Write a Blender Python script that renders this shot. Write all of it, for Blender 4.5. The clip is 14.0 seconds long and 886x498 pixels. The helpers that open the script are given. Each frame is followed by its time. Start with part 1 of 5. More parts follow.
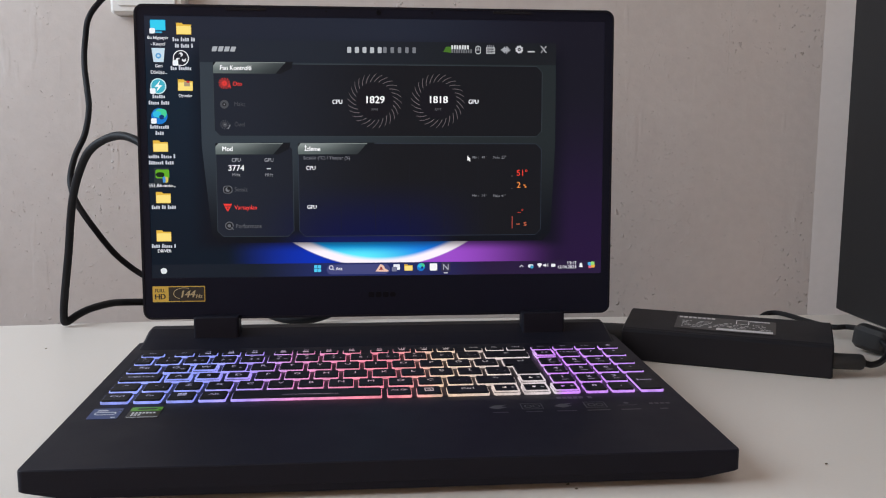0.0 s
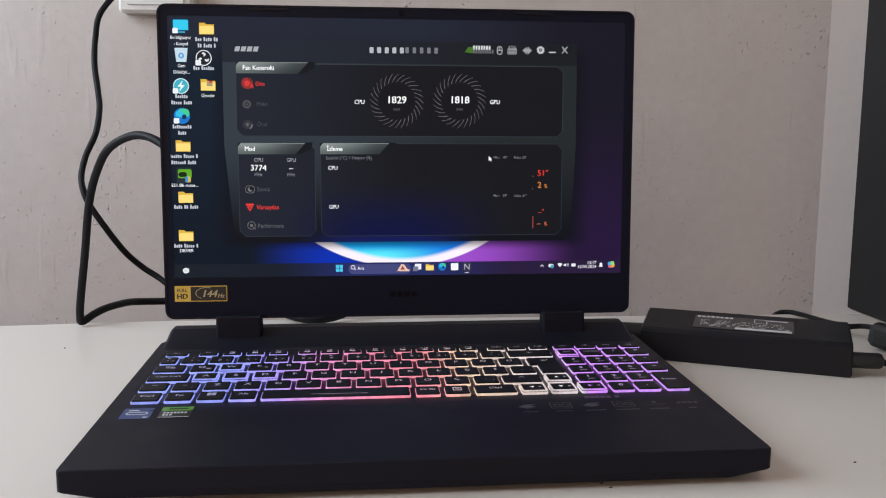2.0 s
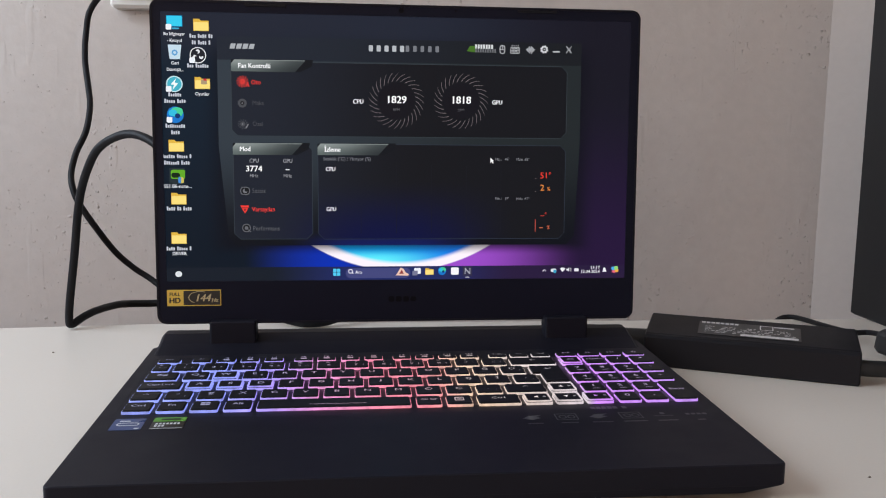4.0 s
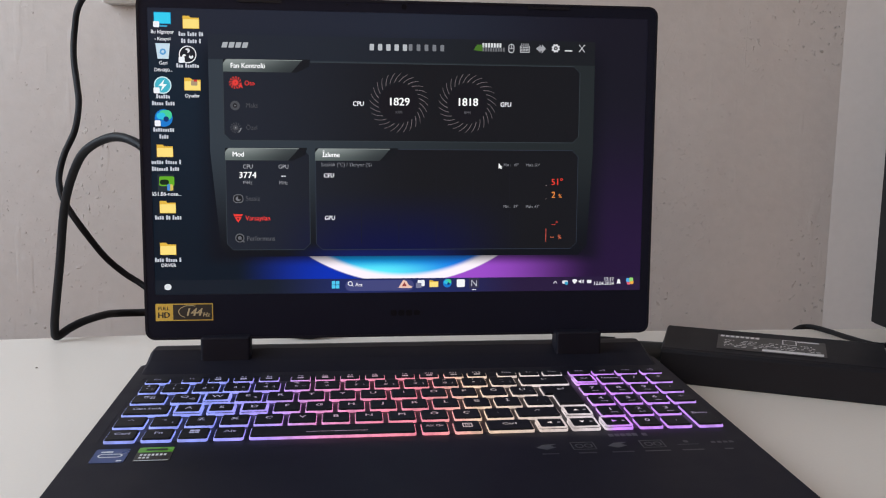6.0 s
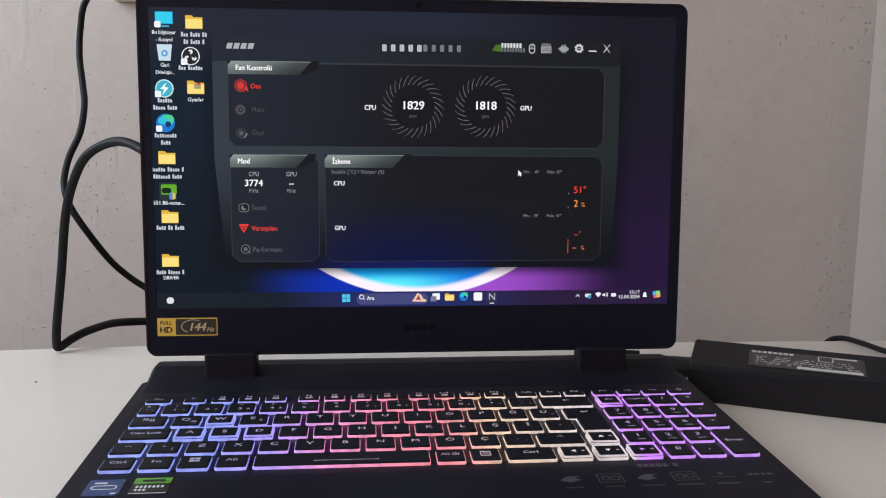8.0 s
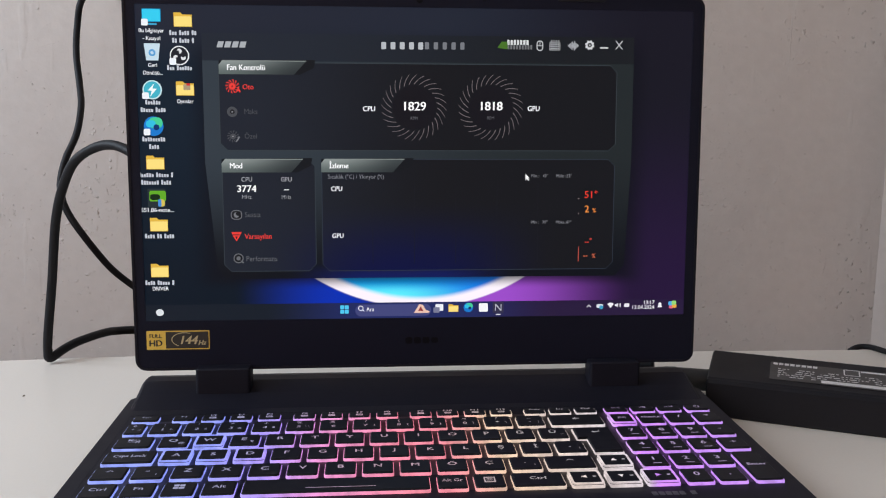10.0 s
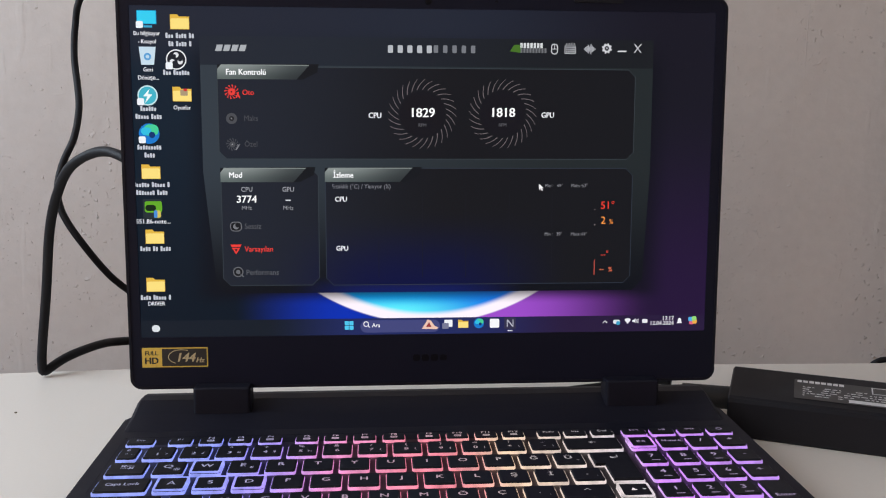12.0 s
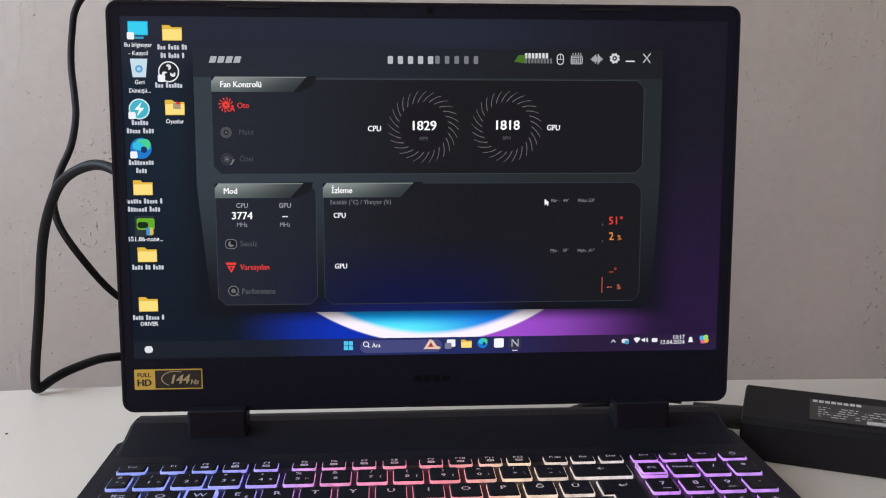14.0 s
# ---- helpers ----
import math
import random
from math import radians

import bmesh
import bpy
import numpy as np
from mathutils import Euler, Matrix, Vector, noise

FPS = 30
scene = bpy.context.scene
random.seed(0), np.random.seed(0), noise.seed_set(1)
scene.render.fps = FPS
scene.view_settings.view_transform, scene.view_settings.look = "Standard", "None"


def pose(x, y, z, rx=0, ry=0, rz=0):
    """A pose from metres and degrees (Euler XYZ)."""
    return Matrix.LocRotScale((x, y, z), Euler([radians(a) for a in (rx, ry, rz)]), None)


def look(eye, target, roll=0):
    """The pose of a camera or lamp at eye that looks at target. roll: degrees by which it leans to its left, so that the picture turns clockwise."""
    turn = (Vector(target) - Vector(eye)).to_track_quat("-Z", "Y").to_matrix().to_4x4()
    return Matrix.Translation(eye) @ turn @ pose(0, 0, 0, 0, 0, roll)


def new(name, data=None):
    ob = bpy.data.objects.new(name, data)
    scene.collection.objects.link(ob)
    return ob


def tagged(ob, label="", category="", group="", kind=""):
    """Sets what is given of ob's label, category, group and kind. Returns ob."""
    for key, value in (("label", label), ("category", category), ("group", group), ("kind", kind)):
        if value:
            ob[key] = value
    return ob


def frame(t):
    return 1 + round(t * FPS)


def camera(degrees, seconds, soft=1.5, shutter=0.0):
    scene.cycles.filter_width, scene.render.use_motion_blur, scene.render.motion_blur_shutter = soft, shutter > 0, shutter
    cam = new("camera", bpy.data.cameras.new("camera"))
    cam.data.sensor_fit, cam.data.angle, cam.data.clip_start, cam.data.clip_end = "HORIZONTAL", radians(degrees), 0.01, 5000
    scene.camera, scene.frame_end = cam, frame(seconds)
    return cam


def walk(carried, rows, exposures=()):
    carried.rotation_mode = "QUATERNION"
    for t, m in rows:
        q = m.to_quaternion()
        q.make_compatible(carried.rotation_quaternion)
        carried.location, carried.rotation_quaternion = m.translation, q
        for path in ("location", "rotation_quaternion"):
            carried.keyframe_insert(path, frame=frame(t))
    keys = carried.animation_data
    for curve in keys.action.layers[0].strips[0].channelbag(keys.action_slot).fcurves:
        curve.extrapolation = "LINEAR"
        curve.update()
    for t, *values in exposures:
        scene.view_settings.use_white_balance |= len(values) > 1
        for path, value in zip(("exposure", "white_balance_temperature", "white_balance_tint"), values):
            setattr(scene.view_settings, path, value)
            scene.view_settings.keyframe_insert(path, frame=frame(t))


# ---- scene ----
cam = camera(53.51, 14.0, soft=1.1)
# seconds, place in metres, turn in degrees
PATH = [
    (0.0, -0.0114, -0.4230, 0.1854, 82.0147, -0.1743, -5.0126),
    (0.5, -0.0150, -0.4231, 0.1873, 81.8863, -0.1882, -5.0506),
    (1.0, -0.0210, -0.4219, 0.1856, 82.0023, -0.2001, -5.2357),
    (1.5, -0.0266, -0.4221, 0.1861, 81.9454, -0.2721, -5.3171),
    (2.0, -0.0339, -0.4231, 0.1867, 81.9112, -0.2653, -5.5129),
    (2.5, -0.0386, -0.4224, 0.1863, 81.9284, -0.3396, -5.5917),
    (5.0, -0.0391, -0.3858, 0.1929, 81.4944, -0.6793, -6.2454),
    (5.5, -0.0398, -0.3758, 0.1945, 81.4011, -0.6691, -6.2604),
    (6.0, -0.0397, -0.3663, 0.1952, 81.3937, -0.6277, -6.1381),
    (6.5, -0.0377, -0.3570, 0.1982, 81.1810, -0.4833, -5.8157),
    (7.0, -0.0391, -0.3460, 0.1988, 81.1257, -0.5250, -5.7844),
    (7.5, -0.0380, -0.3386, 0.2008, 80.9925, -0.5176, -5.4714),
    (8.0, -0.0372, -0.3328, 0.2016, 81.0371, -0.5708, -5.1738),
    (10.5, -0.0278, -0.2945, 0.2053, 80.6923, -0.2828, -4.3334),
    (11.0, -0.0292, -0.2876, 0.2065, 80.5717, -0.3408, -4.3477),
    (11.5, -0.0295, -0.2817, 0.2087, 80.5019, -0.2902, -4.2329),
    (12.0, -0.0295, -0.2752, 0.2096, 80.6523, -0.3246, -4.0872),
    (12.5, -0.0311, -0.2684, 0.2123, 80.6470, -0.4118, -4.1262),
    (13.0, -0.0295, -0.2624, 0.2146, 80.5961, -0.3374, -3.9721),
    (13.5, -0.0280, -0.2592, 0.2147, 80.7576, -0.2214, -3.8768),
    (14.0, -0.0264, -0.2560, 0.2160, 80.7328, -0.1389, -3.7687),
]
walk(cam, [(t, pose(x, y, z, rx, ry, rz)) for t, x, y, z, rx, ry, rz in PATH])

# ---- world and light ----
world = bpy.data.worlds.new("world")
scene.world = world
world.use_nodes = True
wn = world.node_tree
sky = wn.nodes.new("ShaderNodeTexSky")
sky.sky_type, sky.sun_disc, sky.sun_elevation, sky.sun_rotation = "NISHITA", False, radians(35), radians(250)
wn.links.new(sky.outputs["Color"], wn.nodes["Background"].inputs["Color"])
wn.nodes["Background"].inputs["Strength"].default_value = 0.10


def area_lamp(name, m, w, h, watts, colour):
    data = bpy.data.lights.new(name, "AREA")
    data.shape, data.size, data.size_y, data.energy, data.color = "RECTANGLE", w, h, watts, colour
    ob = new(name, data)
    ob.matrix_world = m
    return tagged(ob, kind="structure")


# cool daylight from an unseen window at left; the warm lamp behind is added fill
area_lamp("window_light", look((-1.46, 0.03, 0.90), (0.0, -0.05, 0.20)), 1.4, 1.2, 33, (0.73, 0.86, 1.0))
area_lamp("window_light", look((-0.80, -2.46, 0.85), (0.1, 0.0, 0.2)), 1.1, 1.0, 10.5, (1.0, 0.61, 0.35))
scene.view_settings.exposure = 0.0

# ---- materials ----


def lin(r, g, b):
    return tuple(((c / 255) / 12.92 if c <= 10 else ((c / 255 + 0.055) / 1.055) ** 2.4) for c in (r, g, b))


def material(name, colour, rough=0.5, metal=0.0, vary=0.08, scale=30.0, fine=300.0, bump=0.1, depth=0.0005, spec=0.5, coat=0.0, wear=0.08):
    """Principled surface with stains and grain at two scales, and fine relief."""
    m = bpy.data.materials.new(name)
    m.use_nodes = True
    nt, N, L = m.node_tree, m.node_tree.nodes, m.node_tree.links
    b = N["Principled BSDF"]
    geo = N.new("ShaderNodeNewGeometry")
    big, small = N.new("ShaderNodeTexNoise"), N.new("ShaderNodeTexNoise")
    big.inputs["Scale"].default_value, small.inputs["Scale"].default_value = scale, fine
    big.inputs["Detail"].default_value, small.inputs["Detail"].default_value = 4, 3
    for n in (big, small):
        L.new(geo.outputs["Position"], n.inputs["Vector"])
    add = N.new("ShaderNodeMath")
    add.operation = "ADD"
    L.new(big.outputs["Fac"], add.inputs[0])
    L.new(small.outputs["Fac"], add.inputs[1])
    rng = N.new("ShaderNodeMapRange")
    rng.inputs["From Min"].default_value, rng.inputs["From Max"].default_value = 0.6, 1.4
    rng.inputs["To Min"].default_value, rng.inputs["To Max"].default_value = 1 - vary, 1 + vary
    L.new(add.outputs[0], rng.inputs["Value"])
    mul = N.new("ShaderNodeMix")
    mul.data_type, mul.blend_type = "RGBA", "MULTIPLY"
    mul.inputs["Factor"].default_value = 1.0
    mul.inputs["A"].default_value = (*colour, 1)
    L.new(rng.outputs["Result"], mul.inputs["B"])
    L.new(mul.outputs["Result"], b.inputs["Base Color"])
    rr = N.new("ShaderNodeMapRange")
    rr.inputs["To Min"].default_value, rr.inputs["To Max"].default_value = max(rough - wear, 0.02), min(rough + wear, 1)
    L.new(big.outputs["Fac"], rr.inputs["Value"])
    L.new(rr.outputs["Result"], b.inputs["Roughness"])
    b.inputs["Metallic"].default_value, b.inputs["Specular IOR Level"].default_value = metal, spec
    b.inputs["Coat Weight"].default_value = coat
    bp = N.new("ShaderNodeBump")
    bp.inputs["Strength"].default_value, bp.inputs["Distance"].default_value = bump, depth
    L.new(small.outputs["Fac"], bp.inputs["Height"])
    L.new(bp.outputs["Normal"], b.inputs["Normal"])
    return m


def plaster(name, colour):
    """Hand-smoothed painted plaster: slow swells, trowel ridges, crumbs and pits."""
    m = material(name, colour, rough=0.6, vary=0.05, scale=6.0, fine=75.0, bump=0.34, depth=0.002, spec=0.3)
    N, L = m.node_tree.nodes, m.node_tree.links
    geo = N["Geometry"]
    swell, crumbs, ridge, where = (N.new("ShaderNodeTexNoise") for _ in range(4))
    for n, sc, dt in ((swell, 7.0, 3), (crumbs, 150.0, 2), (ridge, 22.0, 2), (where, 5.0, 2)):
        n.inputs["Scale"].default_value, n.inputs["Detail"].default_value = sc, dt
        L.new(geo.outputs["Position"], n.inputs["Vector"])
    mp = N.new("ShaderNodeMapping")
    mp.inputs["Rotation"].default_value, mp.inputs["Scale"].default_value = (0, radians(24), 0), (1.6, 1.0, 0.3)
    L.new(geo.outputs["Position"], mp.inputs["Vector"])
    L.new(mp.outputs["Vector"], ridge.inputs["Vector"])
    peak = N.new("ShaderNodeMapRange")
    peak.inputs["From Min"].default_value, peak.inputs["From Max"].default_value = 0.64, 0.78
    L.new(crumbs.outputs["Fac"], peak.inputs["Value"])
    some = N.new("ShaderNodeMapRange")
    some.inputs["From Min"].default_value, some.inputs["From Max"].default_value = 0.44, 0.66
    L.new(where.outputs["Fac"], some.inputs["Value"])
    both = N.new("ShaderNodeMath")
    both.operation = "MULTIPLY"
    L.new(peak.outputs["Result"], both.inputs[0])
    L.new(some.outputs["Result"], both.inputs[1])
    cut = N.new("ShaderNodeMapRange")
    cut.inputs["From Min"].default_value, cut.inputs["From Max"].default_value = 0.64, 0.70
    L.new(ridge.outputs["Fac"], cut.inputs["Value"])
    prev = N["Bump"]
    for src, strength, dist in ((swell.outputs["Fac"], 0.6, 0.008), (both.outputs[0], 1.0, 0.0026), (cut.outputs["Result"], 0.35, 0.0010)):
        bp = N.new("ShaderNodeBump")
        bp.inputs["Strength"].default_value, bp.inputs["Distance"].default_value = strength, dist
        L.new(src, bp.inputs["Height"])
        L.new(prev.outputs["Normal"], bp.inputs["Normal"])
        prev = bp
    L.new(prev.outputs["Normal"], N["Principled BSDF"].inputs["Normal"])
    return m


GLOW = {}


def glow(rgb, strength=1.0, under=0.004):
    """A lit spot of the display or a printed light: gives off its own colour."""
    key = (rgb, strength)
    if key not in GLOW:
        m = bpy.data.materials.new("lit_colour")
        m.use_nodes = True
        b = m.node_tree.nodes["Principled BSDF"]
        b.inputs["Base Color"].default_value = (under, under, under, 1)
        b.inputs["Roughness"].default_value = 0.45
        b.inputs["Specular IOR Level"].default_value = 0.08
        b.inputs["Emission Color"].default_value = (*lin(*rgb), 1)
        b.inputs["Emission Strength"].default_value = strength
        GLOW[key] = m
    return GLOW[key]


M_WALL = plaster("cream_plaster", (0.545, 0.487, 0.455))
M_PIER = material("smoother_plaster", (0.545, 0.487, 0.455), 0.6, vary=0.04, scale=7, fine=90, bump=0.15, depth=0.0015, spec=0.3)
M_CEIL = material("ceiling_paint", (0.8, 0.79, 0.77), 0.8, bump=0.05)
M_FLOOR = material("floor_boards", (0.33, 0.24, 0.17), 0.45, vary=0.2, scale=6)
M_DESK = material("white_laminate", (0.71, 0.65, 0.585), 0.34, vary=0.02, scale=4, fine=500, bump=0.008, depth=0.0001, spec=0.35, wear=0.02)
M_SHELL = material("black_abs", (0.0096, 0.0096, 0.0160), 0.50, vary=0.10, scale=40, fine=2500, bump=0.12, depth=0.00006, spec=0.14)
M_BEZEL = material("black_bezel", (0.0090, 0.0098, 0.0205), 0.5, vary=0.10, scale=30, fine=2500, bump=0.10, depth=0.00005, spec=0.09)
M_KEY = material("black_keycap", (0.0112, 0.0112, 0.0150), 0.5, vary=0.10, scale=200, fine=3000, bump=0.1, depth=0.00004, spec=0.15)
M_RUBBER = material("black_rubber", (0.016, 0.016, 0.017), 0.55, vary=0.12, scale=60, fine=900, bump=0.08, depth=0.0001, spec=0.4)
M_CABLE = material("black_pvc_cable", (0.010, 0.010, 0.012), 0.46, spec=0.16, vary=0.15, scale=60, fine=800, bump=0.06, depth=0.0001)
M_BRICK = material("black_adapter_plastic", (0.0090, 0.0096, 0.0130), 0.45, vary=0.12, scale=50, fine=1800, bump=0.25, depth=0.0001, spec=0.16)
M_CASE = material("black_case_paint", (0.013, 0.013, 0.014), 0.5, vary=0.12, scale=12, fine=900, bump=0.1, depth=0.0001, spec=0.25)
M_SOCKET = material("white_plastic", (0.72, 0.70, 0.67), 0.4, vary=0.03, bump=0.02)
M_PRINT = material("grey_print", (0.060, 0.060, 0.066), 0.5, vary=0.15, scale=300)
M_SILVER = material("silver_print", (0.60, 0.60, 0.60), 0.4, vary=0.1, scale=300)
M_LABEL = material("grey_label", (0.026, 0.026, 0.028), 0.35, vary=0.2, scale=200)
M_GOLD = material("gold_foil", (0.74, 0.50, 0.075), 0.38, 0.0, vary=0.1, scale=80, fine=900)
M_PALEGOLD = material("pale_gold_foil", (0.52, 0.44, 0.25), 0.35, 0.0, vary=0.1, scale=80, fine=900)
M_STBLACK = material("sticker_black", (0.012, 0.011, 0.010), 0.35)
M_BLUE = material("sticker_blue", (0.016, 0.045, 0.16), 0.3, vary=0.15, scale=120)
M_GREEN = material("sticker_green", (0.10, 0.32, 0.035), 0.3, vary=0.1, scale=120)
M_STWHITE = material("sticker_white", (0.62, 0.64, 0.66), 0.35)
M_DIRT = material("brown_speck", (0.12, 0.085, 0.05), 0.8, vary=0.3, scale=400)
M_SEAM = material("dark_groove", (0.004, 0.004, 0.006), 0.6, spec=0.08)
M_FRAME = material("white_window_paint", (0.8, 0.8, 0.78), 0.4)

# keycap skirts: clear plastic lit from below, its colour runs along the keyboard
M_SKIRT = bpy.data.materials.new("lit_key_skirt")
M_SKIRT.use_nodes = True
M_LEGEND = bpy.data.materials.new("lit_legend")
M_LEGEND.use_nodes = True
# dim emission for the gap sheets, standing in for light scattered between keys
M_UNDER = bpy.data.materials.new("gap_glow")
M_UNDER.use_nodes = True
for m, power, white in ((M_SKIRT, 0.98, 0.14), (M_LEGEND, 0.46, 0.6), (M_UNDER, 0.020, 0.0)):
    N, L = m.node_tree.nodes, m.node_tree.links
    geo, sep, rng, ramp = N.new("ShaderNodeNewGeometry"), N.new("ShaderNodeSeparateXYZ"), N.new("ShaderNodeMapRange"), N.new("ShaderNodeValToRGB")
    L.new(geo.outputs["Position"], sep.inputs[0])
    L.new(sep.outputs["X"], rng.inputs["Value"])
    rng.inputs["From Min"].default_value, rng.inputs["From Max"].default_value = -0.18, 0.18
    L.new(rng.outputs["Result"], ramp.inputs["Fac"])
    stops = [(0.02, (118, 145, 240)), (0.17, (125, 145, 250)), (0.26, (165, 135, 245)), (0.34, (230, 128, 200)), (0.45, (245, 118, 150)), (0.515, (238, 112, 134)),
             (0.555, (240, 150, 142)), (0.60, (236, 200, 162)), (0.70, (214, 196, 184)), (0.79, (206, 196, 200)), (0.805, (205, 115, 245)), (0.99, (185, 125, 235))]
    e = ramp.color_ramp.elements
    while len(e) < len(stops):
        e.new(0.5)
    for k, (at, rgb) in zip(e, stops):
        k.position, k.color = at, (*lin(*rgb), 1)
    b = N["Principled BSDF"]
    b.inputs["Base Color"].default_value = (0.10, 0.10, 0.11, 1) if m != M_UNDER else (0.004, 0.004, 0.005, 1)
    b.inputs["Roughness"].default_value = 0.4
    pale = N.new("ShaderNodeMix")
    pale.data_type = "RGBA"
    pale.inputs["Factor"].default_value = white
    pale.inputs["B"].default_value = (0.80, 0.76, 0.86, 1)
    deep = N.new("ShaderNodeGamma")
    deep.inputs["Gamma"].default_value = 2.2 if m == M_UNDER else 1.15
    L.new(ramp.outputs["Color"], deep.inputs["Color"])
    L.new(deep.outputs["Color"], pale.inputs["A"])
    L.new(pale.outputs["Result"], b.inputs["Emission Color"])
    patch, level = N.new("ShaderNodeTexNoise"), N.new("ShaderNodeMapRange")
    patch.inputs["Scale"].default_value = 160
    L.new(geo.outputs["Position"], patch.inputs["Vector"])
    L.new(patch.outputs["Fac"], level.inputs["Value"])
    level.inputs["From Min"].default_value, level.inputs["From Max"].default_value = 0.3, 0.7
    level.inputs["To Min"].default_value, level.inputs["To Max"].default_value = power * 0.75, power * 1.35
    L.new(level.outputs["Result"], b.inputs["Emission Strength"])

# ---- mesh tools ----


def mesh_of(bm, name, mat, smooth=False):
    bmesh.ops.recalc_face_normals(bm, faces=bm.faces)
    me = bpy.data.meshes.new(name)
    bm.to_mesh(me)
    bm.free()
    me.materials.append(mat)
    if smooth:
        for p in me.polygons:
            p.use_smooth = True
    return me


def part(name, bm, mat, parent=None, label="", m=None, smooth=False):
    """One mesh object under a thing or under a part; bm may be a ready mesh, to share it."""
    me = bm if isinstance(bm, bpy.types.Mesh) else mesh_of(bm, name, mat, smooth)
    ob = new(name, me)
    ob.parent = parent
    if m is not None:
        ob.matrix_basis = m
    return tagged(ob, label)


def thing(name, label, category, m=None, group="", kind=""):
    ob = new(name)
    ob.empty_display_size = 0.02
    if m is not None:
        ob.matrix_basis = m
    return tagged(ob, label, category, group, kind)


def rrect(w, d, r, n=4, cx=0.0, cy=0.0):
    """Corner-rounded rectangle, anticlockwise."""
    r = max(min(r, w / 2 - 1e-6, d / 2 - 1e-6), 1e-6)
    pts = []
    for sx, sy, a0 in ((1, 1, 0), (-1, 1, 90), (-1, -1, 180), (1, -1, 270)):
        for i in range(n + 1):
            a = radians(a0 + 90 * i / n)
            pts.append((cx + sx * (w / 2 - r) + r * math.cos(a), cy + sy * (d / 2 - r) + r * math.sin(a)))
    return pts


def loft(bm, rings, m=Matrix(), cap=True):
    """Skins rings of 3D points that have the same count."""
    vs = [[bm.verts.new(m @ Vector(p)) for p in ring] for ring in rings]
    k = len(vs[0])
    for a, b in zip(vs, vs[1:]):
        for i in range(k):
            bm.faces.new((a[i], a[(i + 1) % k], b[(i + 1) % k], b[i]))
    if cap:
        bm.faces.new(vs[0])
        bm.faces.new(vs[-1])
    return bm


def slab(w, d, r, layers, cx=0.0, cy=0.0, n=4, m=Matrix(), bm=None):
    """Corner-rounded block; layers (height, inset) from below upward."""
    bm = bm or bmesh.new()
    return loft(bm, [[(x, y, z) for x, y in rrect(w - 2 * i, d - 2 * i, max(r - i, 0.0002), n, cx, cy)] for z, i in layers], m)


def ring(outer, inner, z0, z1, m=Matrix(), bm=None):
    """A flat frame between two outlines of the same count, from z0 to z1."""
    bm = bm or bmesh.new()
    seq = [[(x, y, z0) for x, y in outer], [(x, y, z1) for x, y in outer], [(x, y, z1) for x, y in inner], [(x, y, z0) for x, y in inner]]
    vs = [[bm.verts.new(m @ Vector(p)) for p in s] for s in seq]
    k = len(outer)
    for a, b in ((0, 1), (1, 2), (2, 3), (3, 0)):
        for i in range(k):
            bm.faces.new((vs[a][i], vs[a][(i + 1) % k], vs[b][(i + 1) % k], vs[b][i]))
    return bm


def box(x0, x1, y0, y1, z0, z1, bevel=0.0, bm=None, m=Matrix()):
    bm = bm or bmesh.new()
    e = bevel
    layers = [(z0, e), (z0 + e, 0), (z1 - e, 0), (z1, e)] if e else [(z0, 0), (z1, 0)]
    return slab(x1 - x0, y1 - y0, max(e, 1e-5), layers, (x0 + x1) / 2, (y0 + y1) / 2, 2 if e else 1, m, bm)


def flat(points, bm=None, m=Matrix()):
    bm = bm or bmesh.new()
    bm.faces.new([bm.verts.new(m @ Vector((p[0], p[1], p[2] if len(p) > 2 else 0))) for p in points])
    return bm


TEXTS = {}


def text_mesh(words, size, mat, align="CENTER", bold=0.0, wide=1.0, slant=0.0):
    key = (words, size, mat.name, align, bold, wide, slant)
    if key not in TEXTS:
        cu = bpy.data.curves.new("writing", "FONT")
        cu.body, cu.size, cu.align_x, cu.align_y, cu.offset, cu.resolution_u = words, 1.0, align, "CENTER", 0.0, 3
        ob = new("writing", cu)
        me = bpy.data.meshes.new_from_object(ob.evaluated_get(bpy.context.evaluated_depsgraph_get()))
        me.name = "writing"
        if bold:
            bm = bmesh.new()
            for i, dx in enumerate((0.0, bold, -bold)):
                me2 = me.copy()
                me2.transform(Matrix.Translation((dx * 1.6, dx * 0.6, 0.003 * i)))
                bm.from_mesh(me2)
                bpy.data.meshes.remove(me2)
            bm.to_mesh(me)
            bm.free()
        me.transform(Matrix.Diagonal((size * wide, size, size, 1)) @ Matrix(((1, slant, 0, 0), (0, 1, 0, 0), (0, 0, 1, 0), (0, 0, 0, 1))))
        bpy.data.objects.remove(ob)
        me.materials.clear()
        me.materials.append(mat)
        TEXTS[key] = me
    return TEXTS[key]


